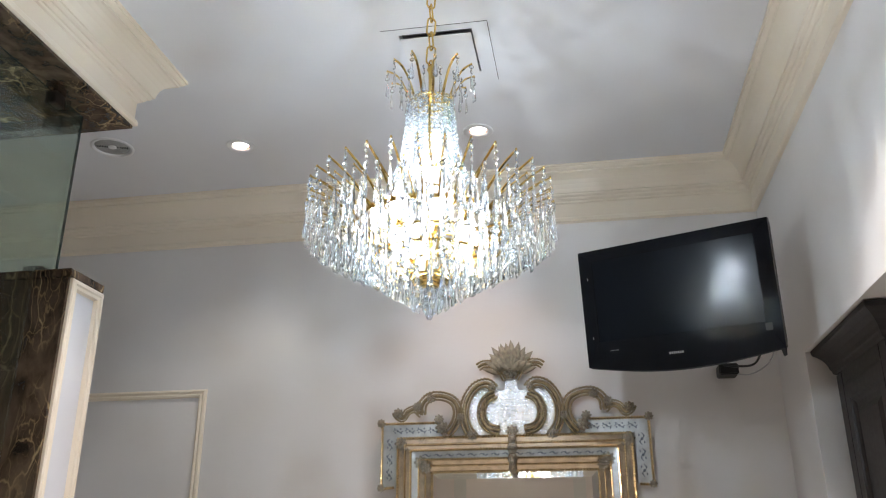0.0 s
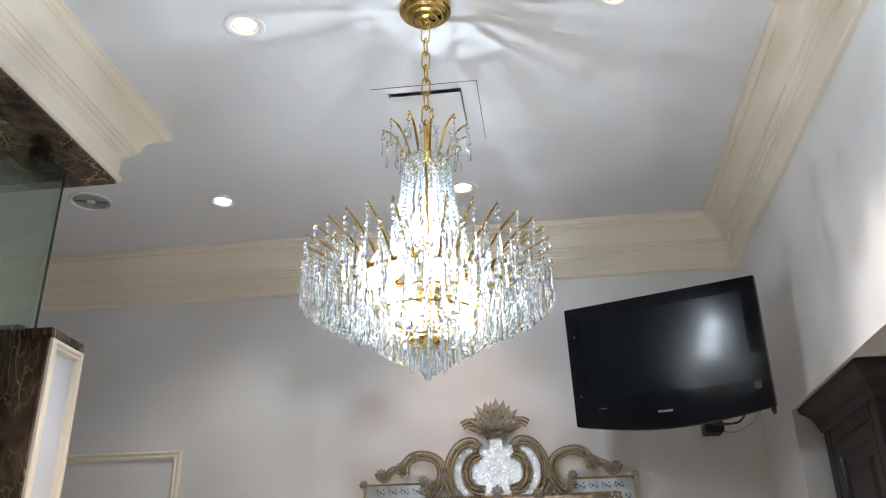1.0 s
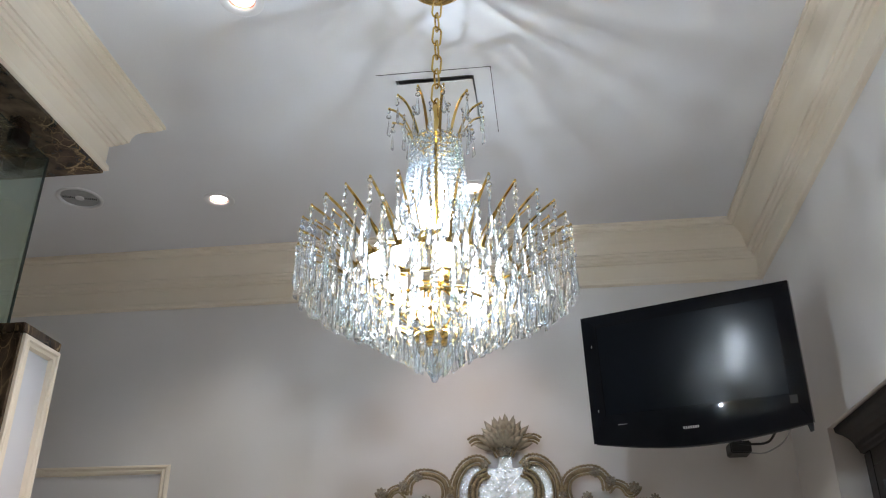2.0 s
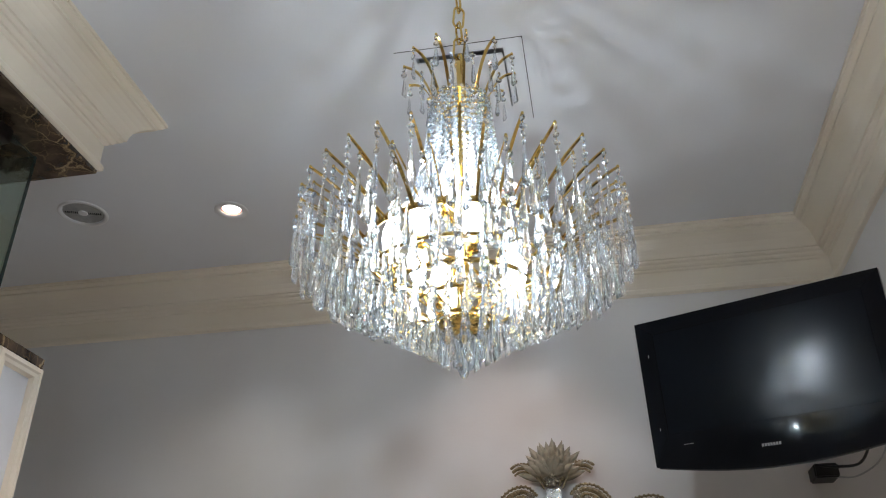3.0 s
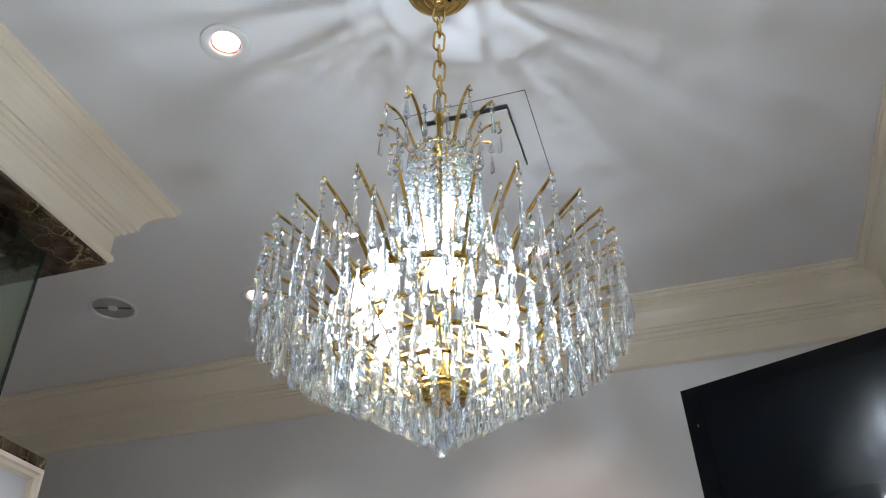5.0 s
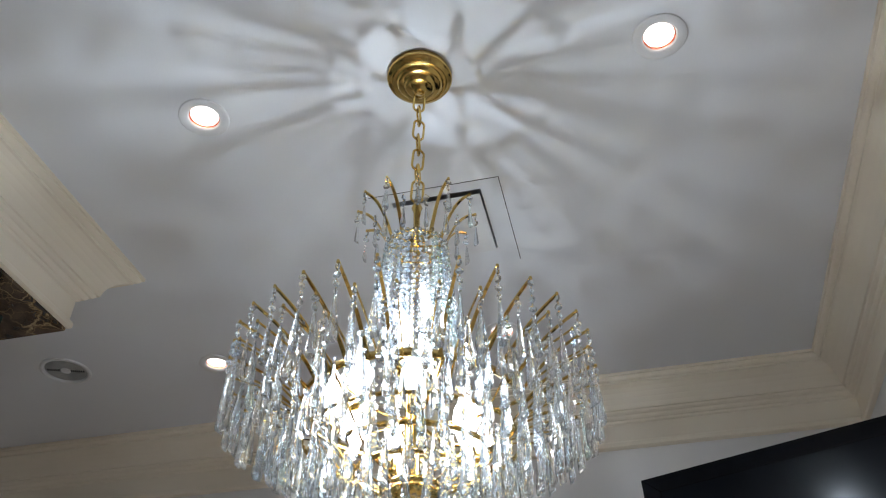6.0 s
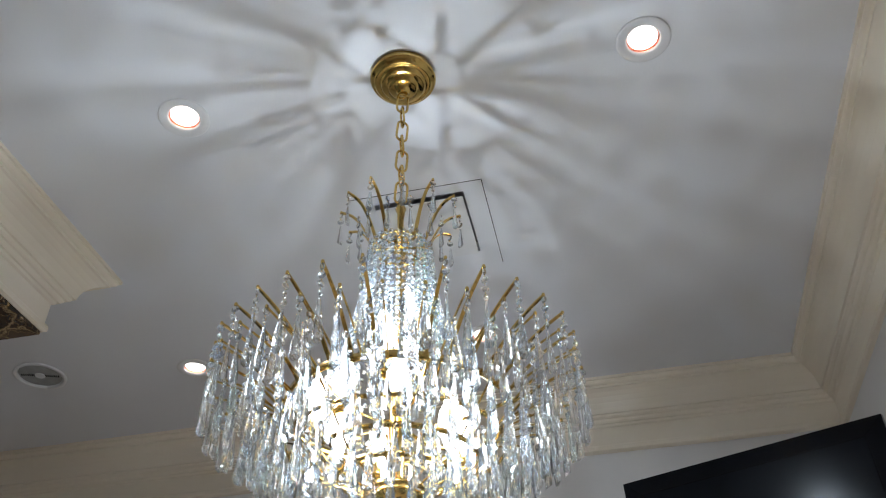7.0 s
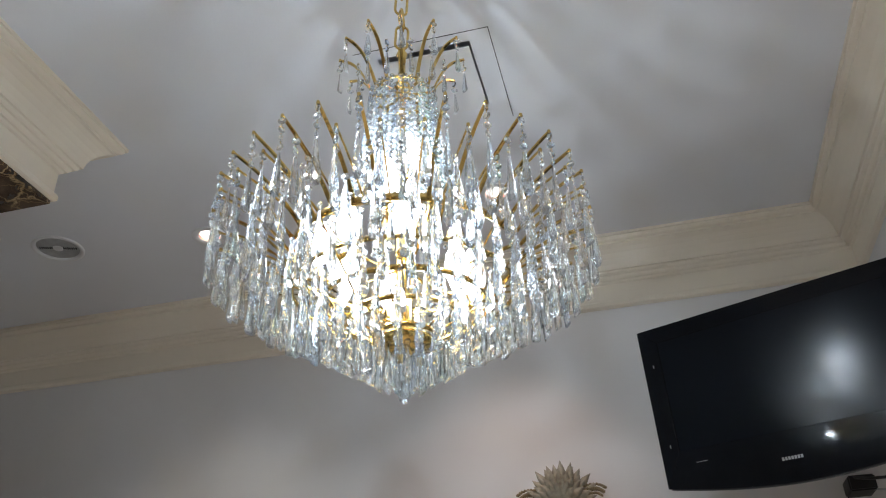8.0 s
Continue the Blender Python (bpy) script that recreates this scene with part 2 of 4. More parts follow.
def spline(pts, steps=8):
    """Catmull-Rom through points."""
    p = [Vector(q) for q in pts]
    p = [2 * p[0] - p[1]] + p + [2 * p[-1] - p[-2]]
    out = []
    for i in range(1, len(p) - 2):
        for s in range(steps):
            t = s / steps
            out.append(0.5 * (2 * p[i] + (p[i + 1] - p[i - 1]) * t + (2 * p[i - 1] - 5 * p[i] + 4 * p[i + 1] - p[i + 2]) * t * t + (3 * p[i] - p[i - 1] - 3 * p[i + 1] + p[i + 2]) * t ** 3))
    return out + [p[-2]]


def prism(bm, poly, axis, lo, hi, bevel=0.0):
    """A plate: a polygon of (a, b) drawn across the axis 'x', 'y' or 'z', from lo to hi."""
    def place(a, b, c):
        return {"x": (c, a, b), "y": (a, c, b), "z": (a, b, c)}[axis]
    f = bm.faces.new([bm.verts.new(place(a, b, lo)) for a, b in poly])
    made = bmesh.ops.extrude_face_region(bm, geom=[f])
    vs = [g for g in made["geom"] if isinstance(g, bmesh.types.BMVert)]
    bmesh.ops.translate(bm, verts=vs, vec=Vector(place(0, 0, hi - lo)))
    if bevel:
        bmesh.ops.bevel(bm, geom=list(bm.edges), offset=bevel, segments=1, affect="EDGES")
    return bm


def mesh_of(name, bm, mat, smooth=False):
    bmesh.ops.recalc_face_normals(bm, faces=list(bm.faces))
    for f in bm.faces:
        f.smooth = smooth
    me = bpy.data.meshes.new(name)
    bm.to_mesh(me)
    bm.free()
    me.materials.append(mat)
    return me


def part(name, bm, mat, parent=None, label="", smooth=False, at=None):
    """Links a bmesh, or a mesh that others share, as one object under its thing."""
    me = bm if isinstance(bm, bpy.types.Mesh) else mesh_of(name, bm, mat, smooth)
    ob = new(name, me)
    if parent:
        ob.parent = parent
    if at is not None:
        ob.matrix_basis = at
    return tagged(ob, label=label)


def thing(name, label, category, group="", at=None):
    ob = new(name)
    ob.empty_display_size = 0.05
    if at is not None:
        ob.matrix_basis = at
    return tagged(ob, label, category, group)


def structure(name, bm, mat, label, category="", smooth=False):
    ob = part(name, bm, mat, None, label, smooth)
    return tagged(ob, category=category, kind="structure")


# ---- the room's shell ----
def build_shell():
    bm = bmesh.new()
    box(bm, WEST - 0.15, EAST + 0.7, SOUTH - 0.15, NORTH + 0.15, -0.12, 0.0)
    structure("floor", bm, FLOOR_STONE, "pale cream polished stone floor", "floor")

    # ceiling with round holes for the downlights, the speaker and a square one for the vent
    bm = bmesh.new()
    edges = []

    def loop(pts):
        vs = [bm.verts.new((x, y, CEIL)) for x, y in pts]
        for a, b in zip(vs, vs[1:] + vs[:1]):
            edges.append(bm.edges.new((a, b)))
    loop(((WEST - 0.15, SOUTH - 0.15), (EAST + 0.15, SOUTH - 0.15), (EAST + 0.15, NORTH + 0.15), (WEST - 0.15, NORTH + 0.15)))
    for x, y in DOWNLIGHTS:
        loop([(x + 0.044 * math.cos(k * math.pi / 16), y + 0.044 * math.sin(k * math.pi / 16)) for k in range(32)])
    loop([(-1.650 + 0.066 * math.cos(k * math.pi / 16), 2.634 + 0.066 * math.sin(k * math.pi / 16)) for k in range(32)])
    x0, x1, y0, y1 = VENT
    loop(((x0, y0), (x1, y0), (x1, y1), (x0, y1)))
    bmesh.ops.triangle_fill(bm, use_beauty=True, use_dissolve=False, edges=edges)
    made = bmesh.ops.extrude_face_region(bm, geom=list(bm.faces))
    bmesh.ops.translate(bm, verts=[g for g in made["geom"] if isinstance(g, bmesh.types.BMVert)], vec=(0, 0, 0.10))
    structure("ceiling", bm, CEILING_PAINT, "smooth white painted plaster ceiling", "ceiling")
    bm = bmesh.new()
    box(bm, WEST - 0.15, EAST + 0.7, SOUTH - 0.15, NORTH + 0.15, CEIL + 0.101, CEIL + 0.2)
    structure("ceiling_deck", bm, DARK, "dark ceiling void above the plaster", "ceiling")

    bm = bmesh.new()
    box(bm, WEST - 0.15, EAST + 0.7, NORTH, NORTH + 0.15, 0.001, CEIL - 0.001)
    structure("wall_north", bm, WALL_PAINT, "pale grey-white painted plaster wall behind the mirror", "wall")
    bm = bmesh.new()
    box(bm, WEST - 0.15, WEST, SOUTH, NORTH - 0.001, 0.001, CEIL - 0.001)
    structure("wall_west", bm, WALL_PAINT, "pale grey-white painted plaster wall", "wall")
    bm = bmesh.new()
    box(bm, WEST - 0.15, EAST + 0.7, SOUTH - 0.15, SOUTH - 0.001, 0.001, CEIL - 0.001)
    structure("wall_south", bm, SOUTH_PAINT, "warm beige painted wall facing the mirror", "wall")

    # east wall with the deep recess that holds the cabinet
    ry0, ry1, rz = 0.9, 2.805, 2.166
    bm = bmesh.new()
    prism(bm, ((SOUTH, 0.001), (ry0, 0.001), (ry0, rz), (ry1, rz), (ry1, 0.001), (NORTH - 0.001, 0.001), (NORTH - 0.001, CEIL - 0.001), (SOUTH, CEIL - 0.001)), "x", EAST, EAST + 0.55)
    structure("wall_east", bm, WALL_PAINT, "white painted plaster wall with a deep recess", "wall")
    bm = bmesh.new()
    box(bm, EAST + 0.551, EAST + 0.7, SOUTH, NORTH - 0.001, 0.001, CEIL - 0.001)
    structure("wall_recess_back", bm, WALL_PAINT, "painted plaster back of the cabinet recess", "wall")

    # boxed header over the shower with its marble soffit
    bm = bmesh.new()
    box(bm, WEST + 0.001, HEAD_X, SOUTH, HEAD_Y, HEAD_Z + 0.02, CEIL - 0.001)
    structure("header", bm, CREAM, "cream painted boxed header over the shower", "header")
    bm = bmesh.new()
    box(bm, WEST + 0.001, HEAD_X + 0.010, SOUTH, HEAD_Y + 0.010, HEAD_Z - 0.014, HEAD_Z + 0.018)
    structure("header_soffit", bm, MARBLE, "dark brown veined marble slab under the header", "soffit")


CROWN = ((0.118, 0.0), (0.118, 0.009), (0.112, 0.009), (0.112, 0.014), (0.109, 0.019), (0.104, 0.022), (0.099, 0.023), (0.099, 0.029), (0.092, 0.030),
         (0.080, 0.037), (0.068, 0.048), (0.058, 0.063), (0.052, 0.080), (0.049, 0.096), (0.043, 0.097), (0.042, 0.103), (0.038, 0.107), (0.032, 0.108), (0.030, 0.114),
         (0.026, 0.119), (0.020, 0.120), (0.018, 0.126), (0.012, 0.130), (0.012, 0.186), (0.017, 0.188), (0.020, 0.194), (0.020, 0.206), (0.014, 0.210), (0.0, 0.210))


def build_crown():
    """Crown moulding with a flat frieze below it, one mitred run to a wall."""
    ring = [(HEAD_X, SOUTH), (EAST, SOUTH), (EAST, NORTH), (WEST, NORTH), (WEST, HEAD_Y), (HEAD_X, HEAD_Y)]
    n = len(ring)
    pts = [Vector(p) for p in ring]

    def normal(i):
        d = (pts[(i + 1) % n] - pts[i]).normalized()
        return Vector((-d.y, d.x))

    def corner(i):
        a, b = normal(i - 1), normal(i)
        return (a + b) / (1 + a.dot(b))
    for i in range(n):
        bm = bmesh.new()
        a, b = pts[i], pts[(i + 1) % n]
        ma, mb = corner(i), corner((i + 1) % n)
        steps = max(2, int((b - a).length / 0.25))
        rows = []
        for out, down in CROWN:
            p, q = a + ma * out, b + mb * out
            rows.append([bm.verts.new((*(p.lerp(q, s / steps)), CEIL - 0.0005 - down)) for s in range(steps + 1)])
        for r0, r1 in zip(rows, rows[1:]):
            for k in range(steps):
                bm.faces.new((r0[k], r0[k + 1], r1[k + 1], r1[k]))
        structure("crown_moulding", bm, CREAM, "cream painted crown moulding with coved profile and flat frieze", "moulding")


VENT = (-0.424, -0.204, 2.122, 2.352)


def build_panel_mould():
    """Raised panel moulding on the north wall."""
    x1, z1, x0, z0 = -1.432, 2.196, -2.45, 1.0
    bm = bmesh.new()
    prof = ((0.0, 0.0), (0.004, 0.010), (0.010, 0.013), (0.013, 0.010), (0.018, 0.007), (0.024, 0.012), (0.030, 0.010), (0.034, 0.0))
    loops = []
    for w, h in prof:
        loops.append([bm.verts.new((x, NORTH - h, z)) for x, z in ((x0 + w, z0 + w), (x1 - w, z0 + w), (x1 - w, z1 - w), (x0 + w, z1 - w))])
    for a, b in zip(loops, loops[1:]):
        for k in range(4):
            bm.faces.new((a[k], a[(k + 1) % 4], b[(k + 1) % 4], b[k]))
    structure("trim", bm, CREAM, "cream raised panel moulding on the wall", "moulding")


def build_casing():
    """Two flat casings on the south wall that the mirror shows."""
    for x in (-1.07, -0.08):
        bm = bmesh.new()
        box(bm, x, x + 0.10, SOUTH - 0.0005, SOUTH + 0.024, 0.002, CEIL - 0.21, 0.004)
        structure("trim", bm, CREAM, "cream upright casing on the beige wall", "moulding")


build_shell()
build_casing()
build_crown()
build_panel_mould()


# ---- the chandelier ----
def bead_mesh(bm, z, r=0.0052, n=6, turn=0.0, at=(0, 0)):
    """An octagon-cut button: a girdle with a bevelled table on either side, standing upright and turned about the plumb line."""
    c, d = math.cos(turn), math.sin(turn)
    rings = []
    for share, off in ((0.50, -0.46), (1.0, 0.0), (0.50, 0.46)):
        ring = []
        for k in range(n):
            u, w = r * share * math.cos(2 * math.pi * (k + 0.5) / n), r * share * math.sin(2 * math.pi * (k + 0.5) / n)
            ring.append(bm.verts.new((at[0] + u * c - off * r * d, at[1] + u * d + off * r * c, z + w)))
        rings.append(ring)
    for p, q in zip(rings, rings[1:]):
        for k in range(n):
            bm.faces.new((p[k], q[k], q[(k + 1) % n], p[(k + 1) % n]))
    bm.faces.new(rings[0])
    bm.faces.new(rings[2][::-1])


def spear(bm, length, r, depth, slant):
    """A flat-faced hexagonal spear: narrow at the hole, widening down to a foot cut off on the slant, so that its end is one hexagon facet."""
    lathe(bm, ((0, 0), (r * 0.30, -0.001), (r * 0.38, -length * 0.12), (r * 0.90, -length * 0.72), (r, -length * 0.84), (r * 0.86, -length), (0, -length)), 6)
    for v in bm.verts:
        if v.co.z < -length * 0.9:
            v.co.z += slant * (-v.co.y + r * 0.6)
    bmesh.ops.scale(bm, verts=list(bm.verts), vec=(1.0, depth, 1.0))


def drop_mesh(length, r):
    """A long cut drop."""
    bm = bmesh.new()
    spear(bm, length, r, 0.70, 0.55)
    return mesh_of("crystal_drop", bm, CRYSTAL)


def prism_mesh(length, r):
    """A stubby cut prism under its button bead."""
    bm = bmesh.new()
    spear(bm, length, r, 0.75, 0.7)
    bead_mesh(bm, 0.0058, 0.0056, 8)
    return mesh_of("crystal_prism", bm, CRYSTAL)


def pin_wire(bm, x, z0, z1, w=0.0006):
    """A square brass pin joining beads; takes the mesh's second material."""
    old = set(bm.faces)
    box(bm, x - w, x + w, -w, w, z0, z1)
    for f in bm.faces:
        if f not in old:
            f.material_index = 1


def strand_mesh(count, pitch, r):
    """A short string of button beads on brass pins, hanging from its top."""
    bm = bmesh.new()
    for k in range(count):
        bead_mesh(bm, -pitch * (k + 0.5), r, 8, turn=0.9 * k)
        pin_wire(bm, 0, -pitch * k - (pitch / 2 - r), -pitch * k + (pitch / 2 - r) * (k > 0))
    me = mesh_of("bead_strand", bm, BEAD_CRYSTAL)
    me.materials.append(BRASS)
    return me


def chain_link_mesh(length, width, wire):
    bm = bmesh.new()
    half, r = length / 2 - width / 2, width / 2
    pts = [(r * math.cos(a), 0, half + r * math.sin(a)) for a in (k * math.pi / 8 for k in range(9))]
    pts += [(r * math.cos(a), 0, -half + r * math.sin(a)) for a in (math.pi + k * math.pi / 8 for k in range(9))]
    tube(bm, pts, wire, 8, closed=True)
    return mesh_of("chain_link", bm, BRASS, True)


def ring_mesh(name, r, height, thick, n=48):
    bm = bmesh.new()
    lathe(bm, ((r, -height / 2), (r, height / 2), (r - thick, height / 2), (r - thick, -height / 2), (r, -height / 2)), n)
    bmesh.ops.remove_doubles(bm, verts=list(bm.verts), dist=1e-5)
    return mesh_of(name, bm, BRASS, True)


def arm_mesh(base, tip, rise, width, thick):
    """A flat brass strip that springs up and outwards from its ring; base and tip are (radius, height)."""
    bm = bmesh.new()
    rows = []
    steps = 10
    for k in range(steps + 1):
        t = k / steps
        r, z = arm_point(base, tip, rise, t)
        w = width * (1 - 0.35 * t)
        rows.append([bm.verts.new((r, -w / 2, z)), bm.verts.new((r, w / 2, z)), bm.verts.new((r + thick * 0.5, w / 2, z - thick)), bm.verts.new((r + thick * 0.5, -w / 2, z - thick))])
    for a, b in zip(rows, rows[1:]):
        for k in range(4):
            bm.faces.new((a[k], a[(k + 1) % 4], b[(k + 1) % 4], b[k]))
    bm.faces.new(rows[0])
    bm.faces.new(rows[-1][::-1])
    lathe(bm, ((0, 0.004), (0.0022, 0.002), (0.0026, -0.002), (0, -0.004)), 8, (tip[0], 0, tip[1] - 0.001))
    return mesh_of("arm", bm, BRASS)


def arm_point(base, tip, rise, t):
    (r0, z0), (r1, z1) = base, tip
    return r0 + (r1 - r0) * t ** 1.1, z0 + (z1 - z0) * t + rise * math.sin(math.pi * t)


def build_chandelier():
    rnd = random.Random(7)
    lamp = thing("chandelier", "lit brass and cut crystal chandelier hanging from a ceiling chain", "chandelier", at=Matrix.Translation(AXIS))

    def turned(a, r, z, sway=0.0, spin=None):
        spin = a if spin is None else spin
        return pose(r * math.cos(a), r * math.sin(a), z, math.degrees(sway) * rnd.uniform(-1, 1), math.degrees(sway) * rnd.uniform(-1, 1), math.degrees(spin))

    # canopy, chain and stem
    bm = bmesh.new()
    lathe(bm, ((0.064, 0.0), (0.065, -0.008), (0.067, -0.013), (0.064, -0.018), (0.060, -0.018), (0.058, -0.024), (0.052, -0.027), (0.047, -0.025), (0.045, -0.031),
               (0.040, -0.036), (0.032, -0.034), (0.030, -0.040), (0.024, -0.045), (0.015, -0.044), (0.012, -0.052), (0.006, -0.056), (0, -0.056)), 48)
    part("canopy", bm, BRASS, lamp, "stepped round polished brass canopy", True, pose(0, 0, CEIL - 0.001))
    bm = bmesh.new()
    tube(bm, [(0.009 * math.cos(k * math.pi / 10), 0, 0.009 * math.sin(k * math.pi / 10)) for k in range(20)], 0.0022, 8, closed=True)
    part("hook", bm, BRASS, lamp, "", True, pose(0, 0, CEIL - 0.062))
    link = chain_link_mesh(0.050, 0.021, 0.0023)
    for k in range(8):
        part("chain_link", link, BRASS, lamp, "", at=pose(0, 0, CEIL - 0.086 - 0.0405 * k, 4 * (-1) ** k, 3, 35 + 90 * (k % 2) + rnd.uniform(-14, 14)))
    bm = bmesh.new()
    lathe(bm, ((0, 2.665), (0.006, 2.660), (0.010, 2.650), (0.006, 2.640), (0.006, 2.588), (0.014, 2.582), (0.014, 2.574), (0.006, 2.566), (0.006, 2.342), (0.034, 2.338), (0.034, 2.326), (0.012, 2.316),
               (0.012, 2.14), (0.026, 2.132), (0.042, 2.118), (0.038, 2.110), (0.015, 2.103), (0, 2.098)), 20)
    part("stem", bm, BRASS, lamp, "turned brass centre stem", True)

    # rings of the frame
    rings = (("crown_ring", 0.047, 2.562, 0.004), ("neck_ring", 0.037, 2.330, 0.014), ("main_ring", 0.166, 2.248, 0.012), 
             ("lower_ring", 0.158, 2.193, 0.006), ("lower_ring", 0.120, 2.170, 0.008), ("lower_ring", 0.082, 2.148, 0.008), ("lower_ring", 0.045, 2.126, 0.008))
    for name, r, z, h in rings:
        part(name, ring_mesh(name, r, h, 0.0025), BRASS, lamp, at=pose(0, 0, z))
    for k in range(6):
        a = 2 * math.pi * k / 6
        bm = bmesh.new()
        tube(bm, spline(((0.011, 0, 2.232), (0.07, 0, 2.222), (0.166, 0, 2.246)), 5), 0.003, 6, flat=0.6)
        if k == 0:
            spoke = mesh_of("spoke", bm, BRASS, True)
        else:
            bm.free()
        part("spoke", spoke, BRASS, lamp, at=pose(0, 0, 0, 0, 0, math.degrees(a)))
    # bars added across the crown ring to break up the light on the ceiling
    for k in range(8):
        bm = bmesh.new()
        box(bm, 0.005, 0.046, -0.0026, 0.0026, 2.560, 2.563, 0.0008)
        part("crown_spoke", bm, BRASS, lamp, at=pose(0, 0, 0, 0, 0, 45 * k + 10))
    bm = bmesh.new()
    tube(bm, ((0.04, 0, 2.126), (0.10, 0, 2.158), (0.166, 0, 2.244)), 0.0016, 6)
    rib = mesh_of("rib", bm, BRASS, True)
    for k in range(12):
        part("rib", rib, BRASS, lamp, at=pose(0, 0, 0, 0, 0, 30 * k + 5))

    # fountain arms, each with beads and a long drop at its tip and another pair half-way down
    N = 32
    upper, lower, top = ((0.165, 2.248), (0.272, 2.331), 0.010), ((0.166, 2.240), (0.274, 2.286), 0.004), ((0.046, 2.558), (0.104, 2.640), 0.022)
    arm_up, arm_low, arm_top = (arm_mesh(b, t, rise, w, 0.0024) for (b, t, rise), w in ((upper, 0.0058), (lower, 0.0026), (top, 0.0062)))
    long_drop, mid_drop, small_drop = drop_mesh(0.064, 0.0078), drop_mesh(0.056, 0.0074), drop_mesh(0.042, 0.0060)
    PITCH = 0.0140
    s4, s3, s2, s1 = (strand_mesh(c, PITCH, 0.0058) for c in (4, 3, 2, 1))

    def hang(a, r, z, strand, count, drop, sway=0.03):
        part("bead_strand", strand, CRYSTAL, lamp, at=turned(a, r, z - 0.002, sway * 0.5, rnd.uniform(0, 6)))
        part("crystal_drop", drop, CRYSTAL, lamp, at=turned(a, r + rnd.uniform(-0.001, 0.001), z - 0.003 - PITCH * count, sway, a + math.pi / 2 + rnd.uniform(-0.7, 0.7)))
    for k in range(N):
        a = math.radians(5.25) + 2 * math.pi * k / N
        part("arm", arm_up, BRASS, lamp, at=pose(0, 0, 0, 0, 0, math.degrees(a)))
        hang(a, *upper[1], s4, 4, long_drop)
        hang(a, *arm_point(*upper, 0.55), s3, 3, mid_drop)
        part("arm", arm_low, BRASS, lamp, at=pose(0, 0, 0, 0, 0, math.degrees(a + math.pi / N)))
        hang(a + math.pi / N, *lower[1], s2, 2, long_drop)
    for k in range(12):
        a = math.radians(16) + 2 * math.pi * k / 12
        part("arm", arm_top, BRASS, lamp, at=pose(0, 0, 0, 0, 0, math.degrees(a)))
        hang(a, *top[1], s2, 2, small_drop)
        hang(a + 0.2, *arm_point(*top, 0.5), s2, 2, small_drop)

    # flared curtain of bead chains between crown ring and neck ring
    chain_beads = bmesh.new()
    path = spline(((0.051, 0, 2.572), (0.056, 0, 2.53), (0.064, 0, 2.45), (0.080, 0, 2.375), (0.108, 0, 2.305)), 60)
    walked, last = 0.0, path[0]
    for p in path:
        walked += (p - last).length
        last = p
        if walked >= 0.0114:
            walked = 0.0
            bead_mesh(chain_beads, p.z, 0.0043, 8, turn=math.pi / 2 + 0.5 * math.sin(p.z * 300), at=(p.x, 0))
    curtain = mesh_of("bead_chain", chain_beads, BEAD_CRYSTAL)
    for k in range(32):
        part("bead_chain", curtain, CRYSTAL, lamp, at=pose(0, 0, rnd.uniform(-0.006, 0.006), 0, 0, 11.25 * k + rnd.uniform(-2.2, 2.2)))
    straight = bmesh.new()
    for k in range(22):
        bead_mesh(straight, 2.552 - 0.0114 * k, 0.0043, 8, turn=math.pi / 2 + 0.7 * k, at=(0.044, 0))
    straight = mesh_of("bead_chain", straight, BEAD_CRYSTAL)
    for k in range(12):
        part("bead_chain", straight, CRYSTAL, lamp, at=pose(0, 0, rnd.uniform(-0.006, 0.006), 0, 0, 30 * k + rnd.uniform(-6, 6)))

    # stepped basket of prisms below
    basket = ((0.254, 2.242, 34, 0.066), (0.232, 2.231, 34, 0.064), (0.210, 2.217, 36, 0.062), (0.188, 2.203, 36, 0.060), (0.166, 2.189, 32, 0.058), (0.144, 2.175, 30, 0.056), (0.122, 2.161, 26, 0.055),
              (0.100, 2.147, 22, 0.054), (0.078, 2.131, 18, 0.052), (0.056, 2.116, 13, 0.052), (0.034, 2.099, 8, 0.050), (0.014, 2.088, 3, 0.048), (0.0, 2.078, 1, 0.046))
    for r, z, count, length in basket:
        mesh = prism_mesh(length, 0.0080)
        for k in range(count):
            a = 2 * math.pi * (k + rnd.uniform(-0.12, 0.12)) / count + r * 9
            part("crystal_prism", mesh, CRYSTAL, lamp, at=turned(a, r + rnd.uniform(-0.003, 0.003), z + rnd.uniform(-0.003, 0.003), 0.05, a + math.pi / 2 + rnd.uniform(-0.8, 0.8)))
    # inner curtain of drops from the main ring and neck ring
    for r, z, count in ((0.166, 2.240, 26), (0.037, 2.322, 8)):
        for k in range(count):
            hang(2 * math.pi * (k + 0.3) / count, r, z, s1, 1, mid_drop)

    # candle bulbs standing on the inner plate, and three inside the neck
    bm = bmesh.new()
    lathe(bm, ((0, -0.030), (0.0085, -0.029), (0.0140, -0.018), (0.0165, -0.002), (0.0150, 0.014), (0.0090, 0.032), (0.0030, 0.046), (0, 0.049)), 10)
    bulb = mesh_of("bulb", bm, BULB, True)
    bm = bmesh.new()
    lathe(bm, ((0, -0.056), (0.011, -0.056), (0.013, -0.050), (0.0085, -0.046), (0.0085, -0.026), (0, -0.026)), 12)
    socket = mesh_of("bulb_socket", bm, BRASS, True)
